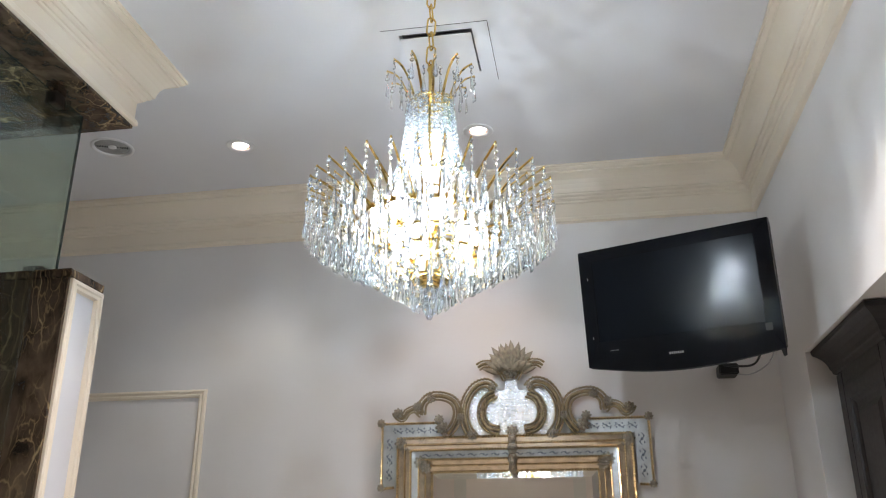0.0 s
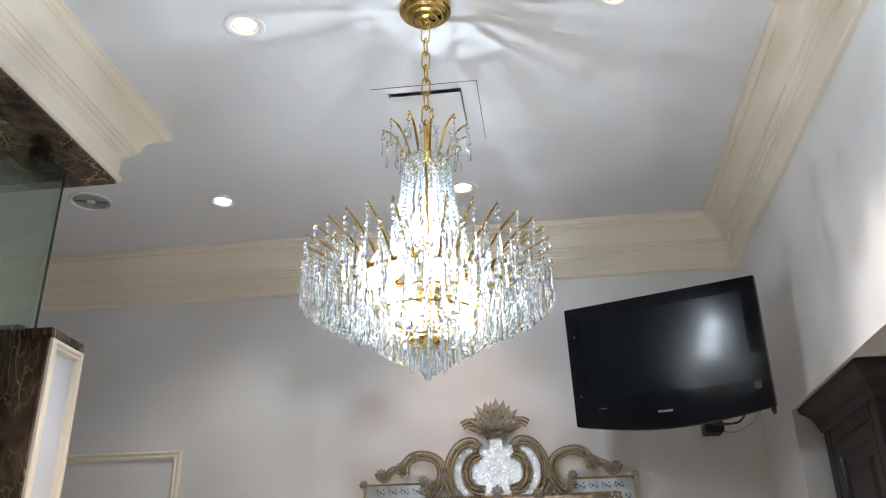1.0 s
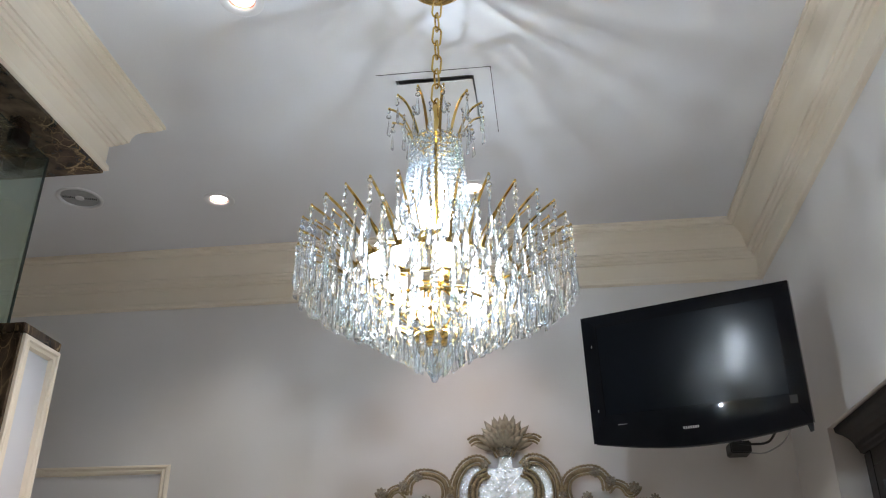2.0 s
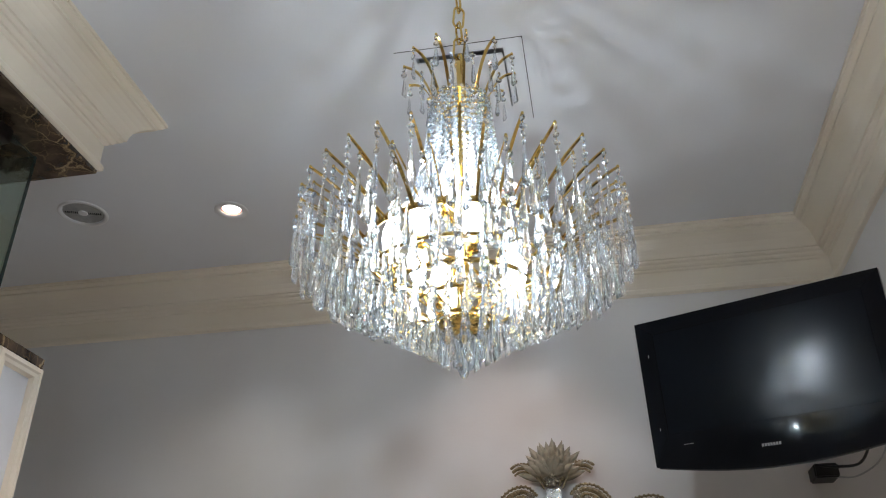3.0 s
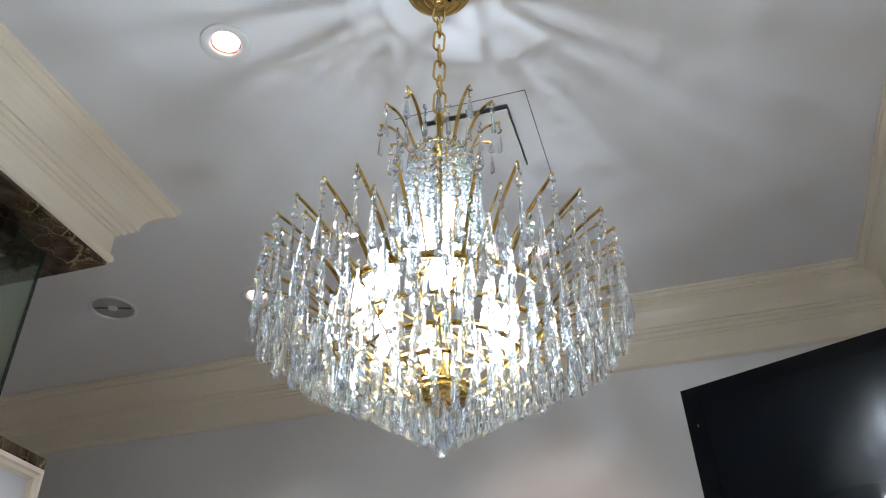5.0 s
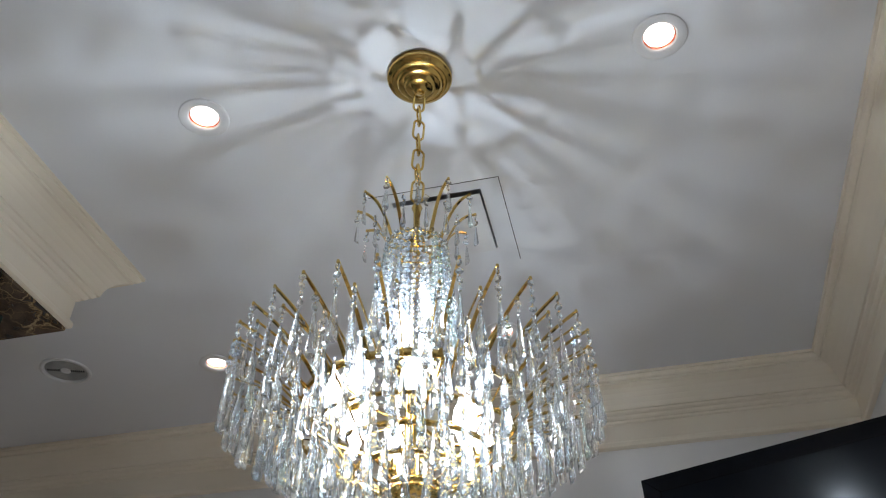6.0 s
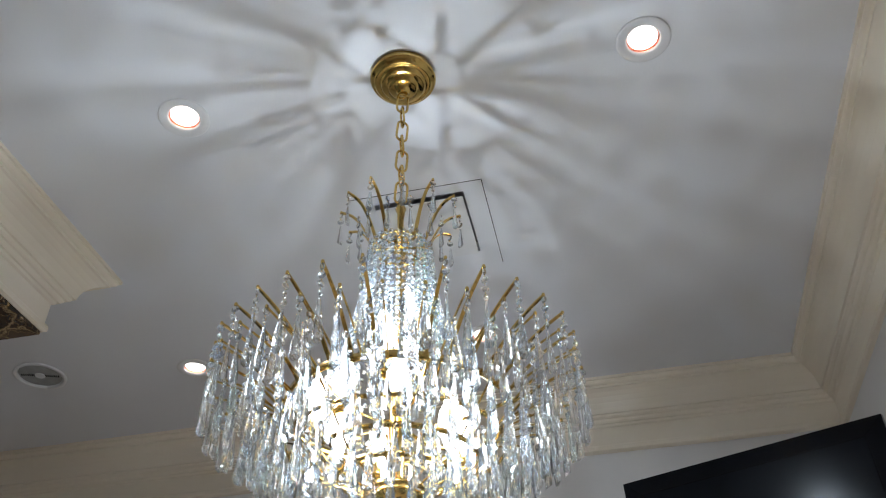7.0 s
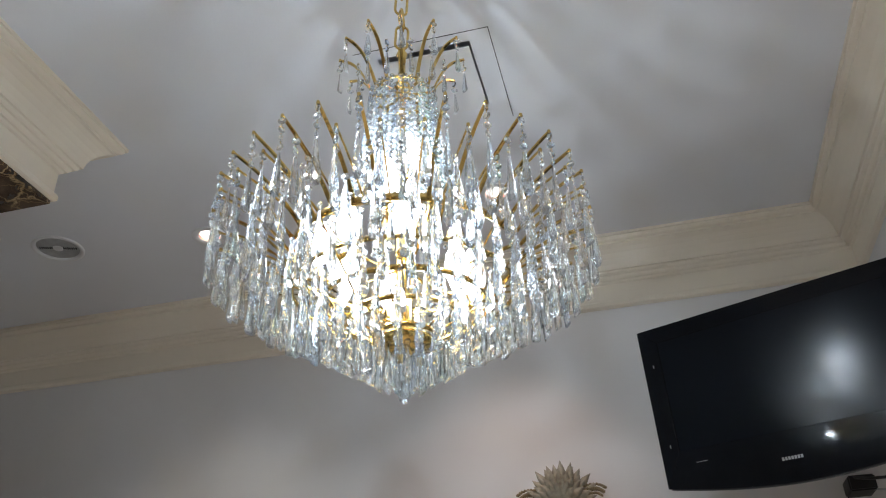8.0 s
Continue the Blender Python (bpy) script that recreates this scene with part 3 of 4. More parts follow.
    # head-down bulbs and the third neck bulb are added to brighten the crystals
    for deg, r, z, flame in ((200, 0.118, 2.262, 1.1), (236, 0.100, 2.268, 0), (287, 0.112, 2.245, 0), (338, 0.092, 2.205, -1.1), (228, 0.092, 2.205, -1.1), (110, 0.092, 2.205, -0.5), (45, 0.115, 2.25, 0.8), (118, 0.115, 2.255, 0), (195, 0.022, 2.385, 2.5), (320, 0.022, 2.335, 2.3), (75, 0.020, 2.450, 0)):
        at = turned(math.radians(deg), r, z)
        if flame < 0:
            at = at @ Matrix.Rotation(math.pi, 4, "X")
        part("bulb", bulb, BULB, lamp, "glowing white candle bulb", at=at)
        part("bulb_socket", socket, BRASS, lamp, at=at)
        if flame:
            glow = bpy.data.lights.new("bulb_glow", "POINT")
            glow.energy, glow.color, glow.shadow_soft_size = FLAME_WATTS * abs(flame), BULB_COLOUR, 0.0030
            new("bulb_glow", glow).location = AXIS + at @ Vector((0, 0, 0.053))


# ---- ceiling fittings ----
def build_downlights():
    first = None
    for (x, y), tint, spread, share, target in zip(DOWNLIGHTS, (BEAM_COLOUR, BEAM_COLOUR, (1.0, 0.96, 0.88), (1.0, 0.74, 0.62)), (84, 94, 108, 84), (1, 1, 0.14, 0.13), ((-0.74, 1.7, 0), (0.27, 1.7, 0), (-1.4, 2.55, 0), (-0.42, 3.02, 1.5))):
        if first:
            copy_thing(first, pose(x, y, CEIL))
        else:
            first = thing("downlight", "small round recessed downlight, lit, with white trim", "ceiling light", "recessed downlights", pose(x, y, CEIL))
            bm = bmesh.new()
            lathe(bm, ((0.0545, -0.0006), (0.0545, -0.0030), (0.052, -0.0042), (0.036, -0.0032), (0.0335, -0.001), (0.0325, 0.022), (0.0315, 0.022)), 40)
            part("trim_ring", bm, TRIM_WHITE, first, "", True)
            bm = bmesh.new()
            lathe(bm, ((0.0324, 0.0006), (0.0320, 0.010), (0.0296, 0.010), (0.0296, 0.004)), 40)
            part("reflector", bm, RED_LAMP_RING, first, "coppery inner reflector ring", True)
            bm = bmesh.new()
            lathe(bm, ((0.0300, 0.0060), (0.024, 0.0038), (0.012, 0.0022), (0, 0.0018)), 32)
            part("lens", bm, LENS, first, "glowing frosted lens", True)
        lamp = bpy.data.lights.new("downlight_beam", "SPOT")
        lamp.energy, lamp.color, lamp.spot_size, lamp.spot_blend, lamp.shadow_soft_size = SPOT_WATTS * share, tint, radians(spread), 1.0, 0.025
        new("downlight_beam", lamp).matrix_basis = look((x, y, CEIL - 0.012), target)


def build_speaker():
    sp = thing("ceiling_speaker", "round grey ceiling vent speaker with slotted grille, set in the ceiling", "speaker", at=pose(-1.650, 2.634, CEIL, 0, 0, 20))
    bm = bmesh.new()
    lathe(bm, ((0.079, -0.0006), (0.079, -0.003), (0.075, -0.005), (0.067, -0.004), (0.0655, 0.006), (0.0655, 0.02)), 48)
    part("trim_ring", bm, TRIM_WHITE, sp, "", True)
    bm = bmesh.new()
    lathe(bm, ((0.0655, 0.012), (0.0, 0.012)), 32)
    part("backing", bm, DARK, sp)
    bm = bmesh.new()
    prof = []
    for k in range(12):
        r = 0.0640 - 0.0042 * k
        prof += [(r, 0.0015), (r - 0.0024, 0.0005), (r - 0.0030, 0.0032)]
    lathe(bm, prof + [(0.010, 0.002), (0, 0.002)], 48)
    part("grille", bm, BRUSHED, sp, "grooved round metal grille", True)
    for sx in (-1, 1):
        for k in range(7):
            bm = bmesh.new()
            box(bm, sx * 0.036 + (k - 3) * 0.0062 - 0.0016, sx * 0.036 + (k - 3) * 0.0062 + 0.0016, -0.005, 0.005, -0.0004, 0.003)
            part("slot", bm, DARK, sp)
    bm = bmesh.new()
    lathe(bm, ((0.016, 0.004), (0.0155, -0.001), (0.012, -0.002), (0, -0.002)), 24)
    part("centre_disc", bm, TRIM_WHITE, sp, "", True)


def build_access_panel():
    x0, x1, y0, y1 = -0.474, -0.154, 2.090, 2.412
    ap = thing("access_panel", "flush white ceiling access panel with dark seam and vent plate", "ceiling panel", at=pose(0, 0, 0))
    for a, b, c, d in ((x0, x1, y0, y0 + 0.0017), (x1 - 0.0018, x1, y0, y1)):
        bm = bmesh.new()
        box(bm, a, b, c, d, CEIL - 0.0012, CEIL - 0.0004)
        part("seam", bm, DARK, ap, "dark joint")
    vx0, vx1, vy0, vy1 = VENT
    bm = bmesh.new()
    box(bm, vx0 - 0.004, vx1 + 0.004, vy0 - 0.004, vy1 + 0.004, CEIL + 0.03, CEIL + 0.034)
    part("duct", bm, DUCT_GREY, ap, "dark duct behind the plate")
    bm = bmesh.new()
    box(bm, vx0 + 0.002, vx1 - 0.0035, vy0 + 0.009, vy1 - 0.002, CEIL - 0.010, CEIL - 0.006, 0.001)
    part("vent_plate", bm, TRIM_WHITE, ap, "square white plate hung just below the opening")
    for x in (vx0 + 0.03, vx1 - 0.03):
        bm = bmesh.new()
        box(bm, x - 0.004, x + 0.004, vy1 - 0.03, vy1 - 0.02, CEIL - 0.006, CEIL + 0.031)
        part("hanger", bm, BRONZE, ap)


# ---- the television ----
def build_television():
    tv = thing("television", "black flat television, switched off, tilted forward on a wall arm", "television", at=pose(0.3555, 2.6445, 2.321, 8.8, 2.0, -27.0))
    w, h = 0.312, 0.1925

    def outline(grow, low):
        pts = [(-w - grow, h + grow), (-w - grow, -h + 0.012 - grow)]
        pts += [(-w - grow + 0.004 + (2 * w + 2 * grow - 0.008) * k / 16, -h - grow - low * math.sin(math.pi * k / 16) + 0.004 * (k in (0, 16))) for k in range(17)]
        return pts + [(w + grow, -h + 0.012 - grow), (w + grow, h + grow)]
    bm = bmesh.new()
    prism(bm, outline(-0.004, 0.026), "y", 0.006, 0.030, 0.003)
    part("rear_shell", bm, BLACK_MATT, tv)
    bm = bmesh.new()
    prism(bm, [(-0.22, 0.14), (-0.22, -0.13), (0.22, -0.13), (0.22, 0.14)], "y", 0.030, 0.075, 0.012)
    part("rear_hump", bm, BLACK_MATT, tv)
    # bezel: four mitred gloss bars
    sx, st, sb = 0.266, 0.155, -0.114
    bars = {
        "top": ((-w, h), (w, h), (sx, st), (-sx, st)),
        "left": ((-w, h), (-sx, st), (-sx, sb), (-w, -h)),
        "right": ((w, h), (w, -h), (sx, sb), (sx, st)),
    }
    for pts in bars.values():
        bm = bmesh.new()
        prism(bm, pts, "y", -0.014, 0.006, 0.0007)
        part("bezel", bm, BLACK_GLOSS, tv)
    bm = bmesh.new()
    low = [(-w + 2 * w * k / 16, -h - 0.031 * math.sin(math.pi * k / 16)) for k in range(17)]
    prism(bm, [(sx, sb), (-sx, sb)] + low, "y", -0.014, 0.006, 0.0007)
    part("bezel", bm, BLACK_GLOSS, tv)
    bm = bmesh.new()
    prism(bm, [(-sx - 0.001, st + 0.001), (-sx - 0.001, sb - 0.001), (sx + 0.001, sb - 0.001), (sx + 0.001, st + 0.001)], "y", -0.008, 0.004)
    part("screen", bm, SCREEN, tv, "dark satin screen")
    bm = bmesh.new()
    for k in range(7):
        box(bm, -0.034 + 0.0068 * k, -0.0290 + 0.0068 * k, -0.0146, -0.0138, -0.1760, -0.1690)
    part("maker_mark", bm, SILVER, tv, "small silver maker's mark")
    bm = bmesh.new()
    box(bm, -0.228, -0.200, -0.0146, -0.0138, -0.1446, -0.1436)
    part("indicator", bm, SILVER, tv, "thin silver line")
    bm = bmesh.new()
    box(bm, 0.264, 0.284, -0.0146, -0.0138, -0.139, -0.117)
    part("sticker", bm, BLACK_MATT, tv, "small dark grey rating label")
    # grey strip that draws the highlight along the bezel's lower edge
    bm = bmesh.new()
    tube(bm, [(-w + 0.006 + (2 * w - 0.012) * k / 24, -0.006, -h - 0.001 - 0.0315 * math.sin(math.pi * k / 24)) for k in range(25)], 0.0028, 6)
    part("lower_trim", bm, GLOSS_GREY, tv, "thin grey curved strip, painted highlight of the lower edge", True)
    bm = bmesh.new()
    prism(bm, ((w - 0.024, -h + 0.004), (w - 0.006, -h + 0.006), (w - 0.008, -h - 0.020), (w - 0.016, -h - 0.024)), "y", 0.012, 0.020, 0.001)
    part("corner_tab", bm, GLOSS_GREY, tv, "small grey tab under the frame's corner")
    # two silver bars painted as the chandelier's glints in the bezel
    for k in range(2):
        bm = bmesh.new()
        box(bm, -0.2855, -0.2842, -0.0146, -0.0138, (0.098, -0.098)[k] - 0.004, (0.098, -0.098)[k] + 0.004)
        part("side_glint", bm, SILVER, tv, "small painted glint on the gloss frame")
    home = tv.matrix_basis.inverted()
    bm = bmesh.new()
    box(bm, 0.500, 0.640, NORTH - 0.018, NORTH + 0.001, 2.25, 2.45, 0.003)
    part("wall_plate", bm, BLACK_MATT, tv, "black steel wall plate", at=home)
    bm = bmesh.new()
    tube(bm, ((0.565, NORTH - 0.012, 2.33), (0.520, 2.95, 2.33), (0.368, 2.685, 2.33)), 0.019, 10)
    part("wall_arm", bm, BLACK_MATT, tv, "black steel arm", at=home)
    bm = bmesh.new()
    box(bm, 0.535, 0.602, 3.105, NORTH - 0.0005, 2.165, 2.205, 0.004)
    part("junction_box", bm, BLACK_MATT, tv, "small black box under the arm", at=home)
    cable = thing("television_cable", "thin grey cable looping from the television to the wall", "cable", at=pose(0, 0, 0))
    bm = bmesh.new()
    tube(bm, spline(((0.590, 3.12, 2.168), (0.640, 3.09, 2.160), (0.690, 3.02, 2.185), (0.690, 2.90, 2.23), (0.640, 2.76, 2.26)), 8), 0.0026, 6)
    part("cord", bm, SILVER, cable, "", True)
    bm = bmesh.new()
    tube(bm, spline(((0.55, 3.11, 2.20), (0.59, 3.06, 2.182), (0.65, 3.05, 2.19), (0.66, 2.95, 2.24), (0.60, 2.80, 2.27)), 8), 0.004, 6)
    part("cord", bm, BLACK_MATT, cable, "thicker black lead", True)


# ---- the cabinet in the recess ----
def build_cabinet():
    cab = thing("tall_cabinet", "tall espresso-stained wooden cabinet with crown and panelled door, in the recess", "cabinet", at=pose(0, 0, 0))
    fx, y0, y1, zt = 0.815, 2.275, 2.735, 2.075
    bm = bmesh.new()
    box(bm, fx + 0.018, EAST + 0.545, y0, y1, 0.002, zt + 0.05, 0.002)
    part("body", bm, DARK_WOOD, cab)
    for a, b in ((y0, y0 + 0.055), (y1 - 0.055, y1)):
        bm = bmesh.new()
        box(bm, fx, fx + 0.018, a, b, 0.08, zt, 0.003)
        part("stile", bm, DARK_WOOD, cab)
    door = bmesh.new()
    dy0, dy1, dz0, dz1 = y0 + 0.057, y1 - 0.057, 0.12, zt - 0.045
    loops = []
    for inset, depth in ((0.0, 0.016), (0.0, 0.0), (0.042, 0.0), (0.046, 0.006), (0.054, 0.009), (0.058, 0.012), (0.075, 0.012), (0.092, 0.004)):
        loops.append([door.verts.new((fx + depth, y, z)) for y, z in ((dy0 + inset, dz0 + inset), (dy1 - inset, dz0 + inset), (dy1 - inset, dz1 - inset), (dy0 + inset, dz1 - inset))])
    for a, b in zip(loops, loops[1:]):
        for k in range(4):
            door.faces.new((a[k], a[(k + 1) % 4], b[(k + 1) % 4], b[k]))
    door.faces.new(loops[-1])
    part("door", door, DARK_WOOD, cab, "raised-panel door")
    bm = bmesh.new()
    box(bm, fx, fx + 0.018, y0 + 0.057, y1 - 0.057, zt - 0.043, zt, 0.002)
    part("rail", bm, DARK_WOOD, cab)
    prof = ((0.0, 0.0), (0.006, 0.004), (0.008, 0.014), (0.012, 0.018), (0.014, 0.030), (0.022, 0.046), (0.034, 0.060), (0.044, 0.068), (0.048, 0.072), (0.050, 0.086), (-0.02, 0.086))
    bm = bmesh.new()
    rows = []
    for out, up in prof:
        rows.append([bm.verts.new(p) for p in ((EAST + 0.54, y0 - out, zt + up), (fx - out, y0 - out, zt + up), (fx - out, y1 + out, zt + up), (EAST + 0.54, y1 + out, zt + up))])
    for a, b in zip(rows, rows[1:]):
        for k in range(3):
            bm.faces.new((a[k], a[k + 1], b[k + 1], b[k]))
    part("crown", bm, DARK_WOOD, cab, "moulded cabinet crown")


# ---- shower corner ----
def build_shower():
    # half-height wall: marble towards the shower front, white framed panel on its end
    bm = bmesh.new()
    box(bm, WEST, -1.286, 1.994, 2.131, 0.002, 2.262)
    structure("half_wall", bm, WHITE, "white painted half-height shower wall", "wall")
    bm = bmesh.new()
    box(bm, WEST, -1.284, 1.980, 1.993, 0.002, 2.262)
    structure("marble_facing", bm, MARBLE, "dark brown polished marble facing with cream veins", "wall cladding")
    bm = bmesh.new()
    box(bm, WEST, -1.276, 1.977, 2.139, 2.263, 2.287, 0.002)
    structure("marble_cap", bm, MARBLE, "dark brown marble cap on the half wall", "cap")
    bm = bmesh.new()
    prof = ((0.0, 0.0), (0.0, 0.010), (0.004, 0.014), (0.012, 0.015), (0.016, 0.011), (0.024, 0.010), (0.027, 0.004), (0.029, 0.0))
    loops = []
    for w, h in prof:
        loops.append([bm.verts.new((-1.286 + h, y, z)) for y, z in ((1.990 + w, 0.1 + w), (2.140 - w, 0.1 + w), (2.140 - w, 2.262 - w), (1.990 + w, 2.262 - w))])
    for a, b in zip(loops, loops[1:]):
        for k in range(4):
            bm.faces.new((a[k], a[(k + 1) % 4], b[(k + 1) % 4], b[k]))
    structure("trim", bm, CREAM, "cream moulded frame on the end of the half wall", "moulding")

    screen = thing("shower_screen", "frameless clear greenish shower glass, two panes meeting at a corner", "shower screen", at=pose(0, 0, 0))
    bm = bmesh.new()
    box(bm, -2.55, -1.377, 2.048, 2.056, 2.290, 2.800)
    fixed = part("fixed_pane", bm, PANE, screen, "clear glass standing on the half wall")
    fixed.visible_shadow = False
    bm = bmesh.new()
    prism(bm, ((0.9, 0.02), (1.966, 0.02), (1.966, 2.292), (2.047, 2.292), (2.047, 2.800), (0.9, 2.800)), "x", -1.385, -1.377)
    door = part("glass_door", bm, PANE, screen, "clear glass door")
    door.visible_shadow = False
    for a in ((-2.55, -1.376, 2.050, 2.054, 2.7995, 2.8025), (-1.3768, -1.3748, 2.0475, 2.0565, 2.290, 2.8025), (-1.3830, -1.3790, 0.9, 2.047, 2.7995, 2.8030)):
        bm = bmesh.new()
        box(bm, *a)
        part("pane_edge", bm, PANE_EDGE, screen, "dark green polished glass edge")
    for box_at in ((-1.398, -1.364, 1.905, 1.950, 2.764, 2.8085), (-1.495, -1.450, 2.036, 2.068, 2.760, 2.8085), (-1.470, -1.412, 2.034, 2.070, 2.2875, 2.322)):
        bm = bmesh.new()
        box(bm, *box_at, 0.002)
        part("clamp", bm, BRONZE, screen, "small dark metal glass clamp")


# ---- the Venetian mirror ----
def build_mirror():
    cx, face = -0.210, NORTH - 0.002
    mi = thing("venetian_mirror", "ornate Venetian wall mirror with gilded glass scrolls and etched borders", "mirror", at=pose(cx, face, 0))
    low = 0.95

    def frame_band(name, mat, o0, o1, d0, d1, label=""):
        """A mitred border: half width and top height at the outer and inner edge, with their depths from the wall."""
        (w0, t0), (w1, t1) = o0, o1
        b0, b1 = low - (t0 - 1.85), low - (t1 - 1.85)
        for quad in (((-w0, t0), (w0, t0), (w1, t1), (-w1, t1)), ((-w0, b0), (-w0, t0), (-w1, t1), (-w1, b1)), ((w0, t0), (w0, b0), (w1, b1), (w1, t1))):
            bm = bmesh.new()
            dep = (d0, d0, d1, d1) if quad[0][1] == quad[1][1] else (d0, d0, d1, d1)
            front = [bm.verts.new((x, -d, z)) for (x, z), d in zip(quad, dep)]
            back = [bm.verts.new((x, -0.001, z)) for x, z in quad]
            bm.faces.new(front)
            bm.faces.new(back[::-1])
            for k in range(4):
                bm.faces.new((front[k], back[k], back[(k + 1) % 4], front[(k + 1) % 4]))
            part(name, bm, mat, mi, label)

    def rope(pts, r, twist=0.0105):
        bm = bmesh.new()
        line = []
        for a, b in zip(pts, pts[1:]):
            a, b = Vector(a), Vector(b)
            n = max(2, int((b - a).length / (twist * 0.5)))
            line += [a.lerp(b, k / n) for k in range(n)]
        count = len(line)
        tube(bm, line, lambda t: r * (0.5 + 0.75 * (int(t * (count - 1) + 0.5) % 2)), 6)
        part("rope_edge", bm, GILT, mi, "fine gilded rope bead")

    frame_band("gilt_roll", GILT_WOOD, (0.422, 1.972), (0.372, 1.926), 0.050, 0.062)
    frame_band("etched_border", AGED_MIRROR, (0.372, 1.926), (0.345, 1.896), 0.054, 0.050, "aged mirror border with grey engraving")
    frame_band("inner_cove", GILT_WOOD, (0.345, 1.896), (0.300, 1.852), 0.050, 0.022)
    frame_band("bevel", MIRROR, (0.300, 1.852), (0.276, 1.828), 0.0182, 0.0202, "bevelled edge of the mirror glass")
    bm = bmesh.new()
    box(bm, -0.276, 0.276, -0.020, -0.002, low + 0.02, 1.828)
    part("mirror_glass", bm, MIRROR, mi, "clear mirror glass")
    for w, t, d, r in ((0.424, 1.974, 0.050, 0.0055), (0.374, 1.928, 0.060, 0.0050), (0.397, 1.949, 0.060, 0.0030), (0.345, 1.896, 0.052, 0.0045), (0.322, 1.874, 0.038, 0.0028), (0.302, 1.853, 0.024, 0.0035)):
        rope(((-w, -d, low), (-w, -d, t), (w, -d, t), (w, -d, low)), r)

    # ears: etched mirror shoulders at both upper corners
    for s in (-1, 1):
        ear = bmesh.new()
        prism(ear, [(s * x, z) for x, z in ((0.262, 2.026), (0.484, 2.026), (0.484, 1.800), (0.436, 1.800), (0.436, 1.980), (0.262, 1.980))], "y", -0.030, -0.001)
        e = part("ear", ear, AGED_MIRROR, mi, "etched mirror shoulder")
        for pts in (((0.258, 2.031), (0.489, 2.031), (0.489, 1.796)), ((0.440, 1.800), (0.484, 1.797))):
            rope([(s * x, -0.030, z) for x, z in pts], 0.0055)
        etch = bmesh.new()
        for k in range(4):
            x = s * (0.295 + 0.045 * k)
            tube(etch, spline([(x - 0.018, -0.0305, 2.003), (x - 0.006, -0.0305, 2.009), (x + 0.008, -0.0305, 1.999), (x + 0.020, -0.0305, 2.004)], 4), 0.0017, 4)
            lathe(etch, ((0, 0.005), (0.005, 0), (0, -0.005)), 5, (x, -0.0305, 2.004))
            for dx, dz in ((-0.012, 0.009), (0.013, -0.008), (-0.010, -0.006), (0.011, 0.008)):
                lathe(etch, ((0, 0.004), (0.0035, 0), (0, -0.004)), 4, (x + dx, -0.0305, 2.004 + dz))
        for k in range(3):
            z = 1.955 - 0.055 * k
            tube(etch, spline([(s * 0.460, -0.0305, z + 0.022), (s * 0.467, -0.0305, z + 0.008), (s * 0.453, -0.0305, z - 0.008), (s * 0.460, -0.0305, z - 0.022)], 4), 0.0017, 4)
            lathe(etch, ((0, 0.007), (0.006, 0), (0, -0.007)), 5, (s * 0.460, -0.0305, z))
            for dx, dz in ((-0.009, 0.013), (0.009, -0.012), (-0.007, -0.010), (0.008, 0.011)):
                lathe(etch, ((0, 0.006), (0.0030, 0), (0, -0.006)), 4, (s * 0.460 + dx, -0.0305, z + dz))
        part("engraving", etch, ETCH, e, "grey engraved sprigs")
    etch = bmesh.new()
    for k in range(16):
        x = -0.315 + 0.042 * k
        tube(etch, spline([(x - 0.016, -0.0535, 1.909), (x - 0.004, -0.0545, 1.914), (x + 0.006, -0.0530, 1.906), (x + 0.016, -0.0535, 1.911)], 4), 0.0017, 4)
        lathe(etch, ((0, 0.004), (0.004, 0), (0, -0.004)), 5, (x, -0.0535, 1.911))
    part("engraving", etch, ETCH, mi, "grey engraved sprigs along the border")

    # crest plate
    side = spline([(0.0, 2.186, 0), (0.020, 2.180, 0), (0.030, 2.145, 0), (0.085, 2.155, 0), (0.140, 2.140, 0), (0.162, 2.080, 0), (0.150, 2.020, 0), (0.135, 1.978, 0)], 6)
    poly = [(p.x, p.y) for p in side] + [(-p.x, p.y) for p in reversed(side[1:])]
    bm = bmesh.new()
    prism(bm, poly, "y", -0.026, -0.001)
    part("crest_plate", bm, CRAZED, mi, "crazed silvered crest plate")

    def ruffle(pts, r, label="ruffled gilded glass scroll"):
        line = spline([(x, -0.040, z) for x, z in pts], 9)
        bm = bmesh.new()
        n = len(line)
        tube(bm, line, lambda t: r * (0.50 + 0.12 * (int(t * (n - 1) + 0.5) % 2)) * (0.6 + 0.4 * math.sin(math.pi * min(1, max(0, 0.12 + 0.8 * t)))), 8)
        for k in range(0, n - 1):
            d = (line[k + 1] - line[k]).normalized()
            out = Vector((d.z, 0, -d.x))
            for sgn in (1, -1):
                at = line[k] + out * sgn * r * (0.90 + 0.12 * (k % 2)) + Vector((0, -0.003 * (k % 2), 0))
                bmesh.ops.create_icosphere(bm, subdivisions=1, radius=r * 0.33, matrix=Matrix.Translation(at) @ Matrix.Diagonal((1, 2.0, 1, 1)))
            if k % 2:
                bmesh.ops.create_icosphere(bm, subdivisions=1, radius=r * 0.36, matrix=Matrix.Translation(line[k] + Vector((0, -r * 0.52, 0))))
        part("scroll", bm, GILT_GLASS, mi, label, True)

    def rosette(x, z, r, petals=8):
        bm = bmesh.new()
        for k in range(petals):
            a = 2 * math.pi * k / petals
            m = Matrix.Translation((x + r * 0.62 * math.cos(a), -0.052, z + r * 0.62 * math.sin(a))) @ Matrix.Rotation(-a, 4, "Y") @ Matrix.Diagonal((r * 0.52, r * 0.22, r * 0.32, 1))
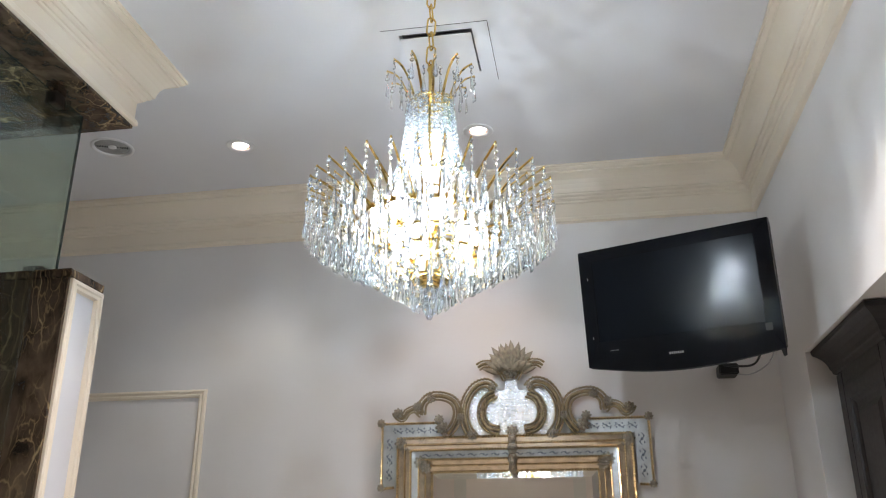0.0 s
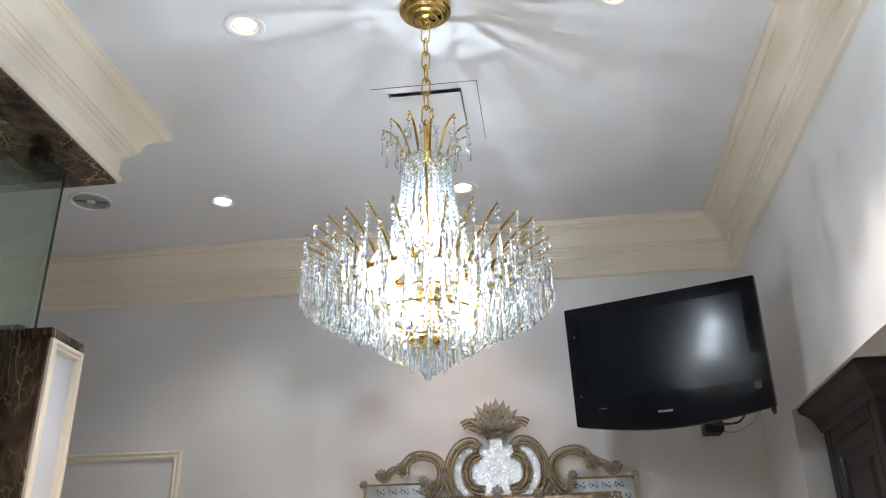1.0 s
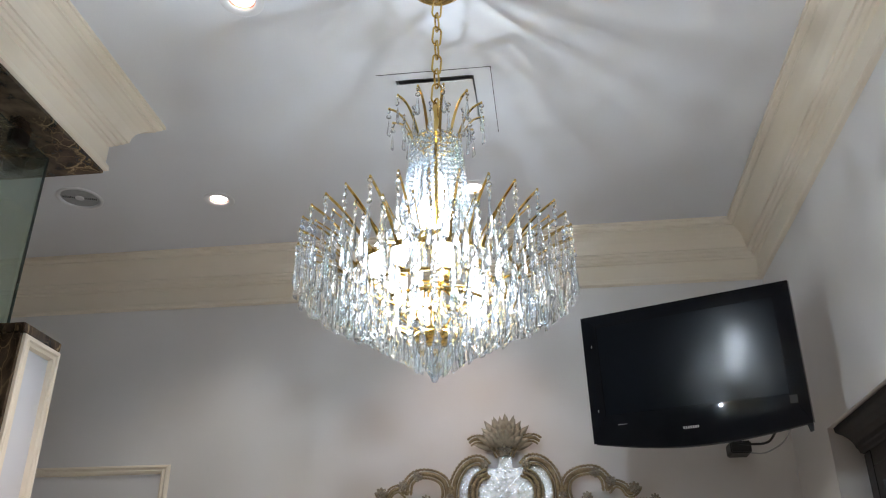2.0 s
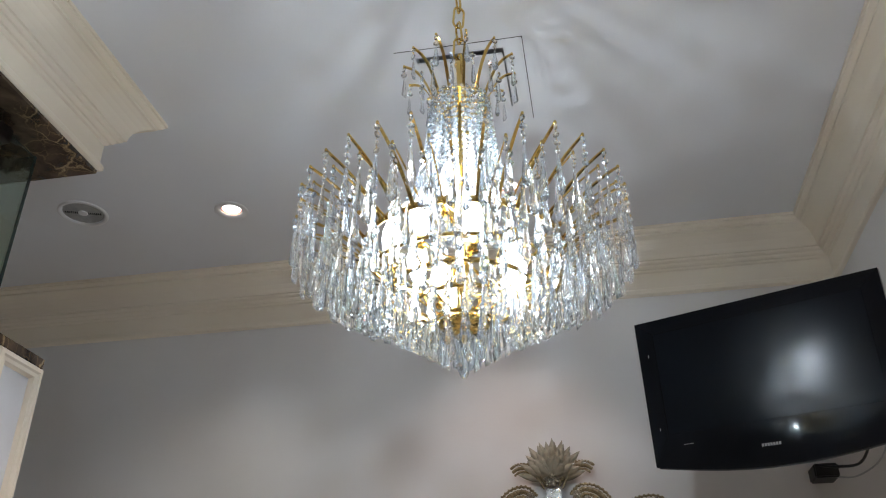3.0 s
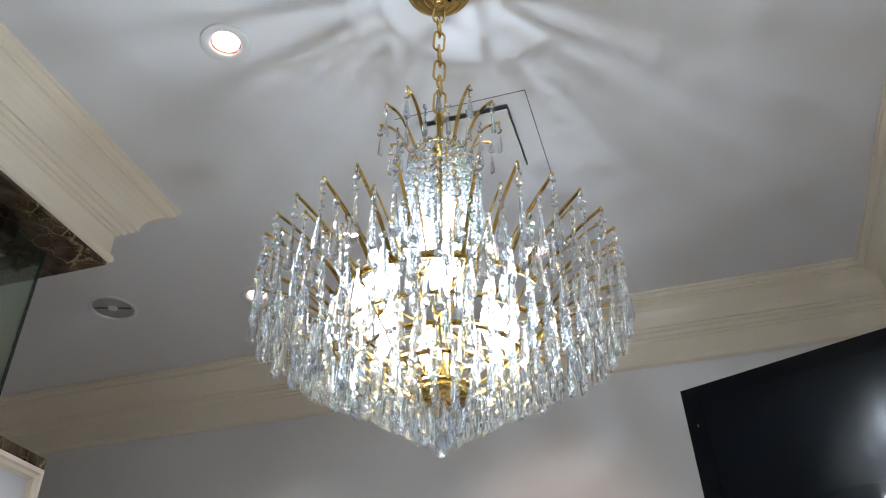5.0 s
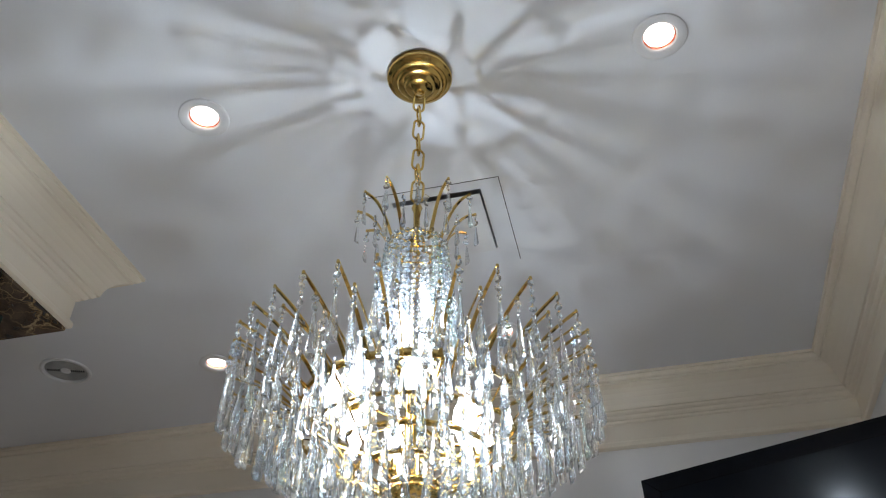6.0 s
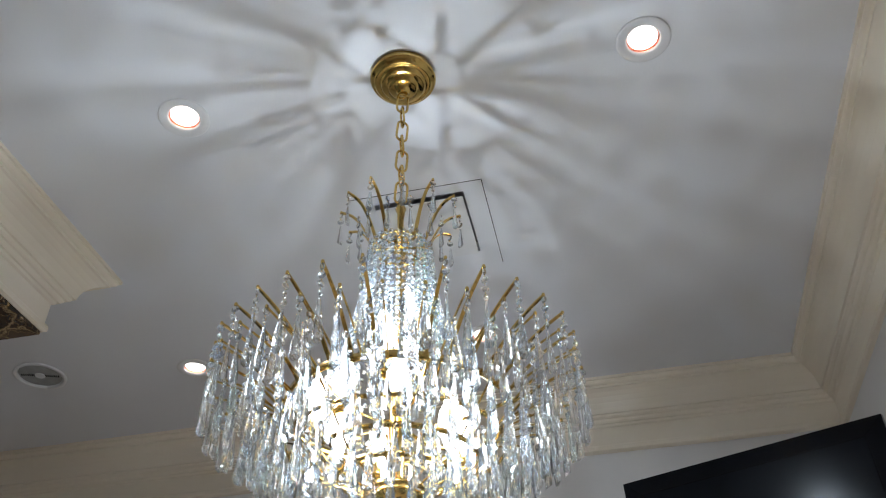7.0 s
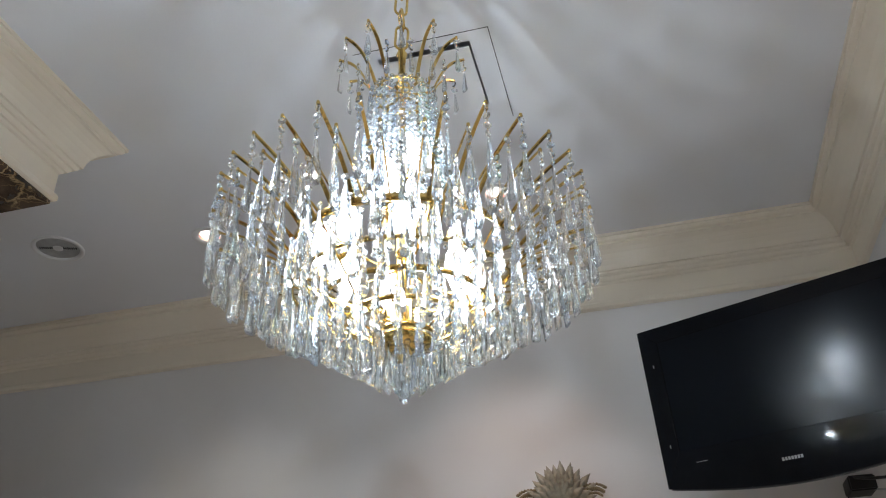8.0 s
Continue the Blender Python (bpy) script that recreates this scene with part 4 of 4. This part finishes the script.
            bmesh.ops.create_icosphere(bm, subdivisions=1, radius=1, matrix=m)
        bmesh.ops.create_icosphere(bm, subdivisions=1, radius=r * 0.36, matrix=Matrix.Translation((x, -0.060, z)))
        part("rosette", bm, SMOKE_GLASS, mi, "moulded glass rosette", True)
    for s in (-1, 1):
        ruffle([(s * x, z) for x, z in ((0.140, 1.972), (0.166, 2.010), (0.176, 2.060), (0.166, 2.114), (0.132, 2.160), (0.088, 2.172), (0.060, 2.146))], 0.0155)
        ruffle([(s * x, z) for x, z in ((0.060, 2.128), (0.092, 2.112), (0.110, 2.076), (0.108, 2.036), (0.084, 2.006), (0.045, 1.996))], 0.0145)
        ruffle([(s * x, z) for x, z in ((0.240, 1.986), (0.212, 2.022), (0.200, 2.064), (0.212, 2.104), (0.250, 2.126), (0.300, 2.128), (0.332, 2.102), (0.338, 2.060))], 0.0150)
        ruffle([(s * x, z) for x, z in ((0.338, 2.062), (0.362, 2.082), (0.390, 2.074), (0.408, 2.050), (0.428, 2.058), (0.438, 2.076))], 0.0120)
        ruffle([(s * x, z) for x, z in ((0.018, 2.185), (0.034, 2.215), (0.064, 2.240), (0.100, 2.244), (0.122, 2.232))], 0.0125)
        for x, z, r in ((0.258, 2.010, 0.024), (0.270, 2.040, 0.018), (0.300, 2.120, 0.018), (0.350, 2.090, 0.018), (0.425, 2.066, 0.020), (0.146, 1.980, 0.020), (0.190, 2.046, 0.016),
                        (0.489, 2.031, 0.016), (0.412, 1.955, 0.024), (0.392, 1.935, 0.020), (0.338, 1.886, 0.024), (0.318, 1.866, 0.020), (0.486, 1.797, 0.014), (0.070, 2.155, 0.014)):
            rosette(s * x, z, r)

    # finial: a fan of pointed glass leaves
    rnd = random.Random(3)
    for layer, (count, length, depth, spread) in enumerate(((11, 0.118, 0.026, 84), (10, 0.100, 0.040, 74), (9, 0.080, 0.052, 66), (6, 0.056, 0.062, 56))):
        for k in range(count):
            a = radians(-spread + 2 * spread * k / (count - 1) + rnd.uniform(-3, 3))
            ln = length * (1 - 0.10 * abs(math.sin(a))) * rnd.uniform(0.93, 1.05)
            bm = bmesh.new()
            rows = []
            for t, w in ((0.0, 0.004), (0.25, 0.014), (0.55, 0.017), (0.8, 0.010), (1.0, 0.0008)):
                rows.append([bm.verts.new((x, -depth - 0.026 * t * t + y, t * ln)) for x, y in ((-w, 0.0), (0, -0.004), (w, 0.0), (0, 0.003))])
            for p, q in zip(rows, rows[1:]):
                for j in range(4):
                    bm.faces.new((p[j], p[(j + 1) % 4], q[(j + 1) % 4], q[j]))
            bm.faces.new(rows[0])
            bm.faces.new(rows[-1][::-1])
            bmesh.ops.transform(bm, matrix=Matrix.Translation((0, 0, 2.214)) @ Matrix.Rotation(a, 4, "Y"), verts=list(bm.verts))
            part("leaf", bm, LEAF_GLASS, mi, "pointed gold-flecked glass leaf", True)
    rosette(0, 2.214, 0.030, 9)
    rosette(0, 1.990, 0.022)
    # clasp over the top rail
    for z, r in ((1.962, 0.020), (1.930, 0.024), (1.890, 0.024), (1.858, 0.020)):
        bm = bmesh.new()
        bmesh.ops.create_icosphere(bm, subdivisions=2, radius=1, matrix=Matrix.Translation((0, -0.064, z)) @ Matrix.Diagonal((r * 0.8, 0.016, r, 1)))
        part("clasp", bm, SMOKE_GLASS, mi, "smoky moulded glass clasp", True)


build_chandelier()
build_downlights()
build_speaker()
build_access_panel()
build_television()
build_cabinet()
build_shower()
build_mirror()
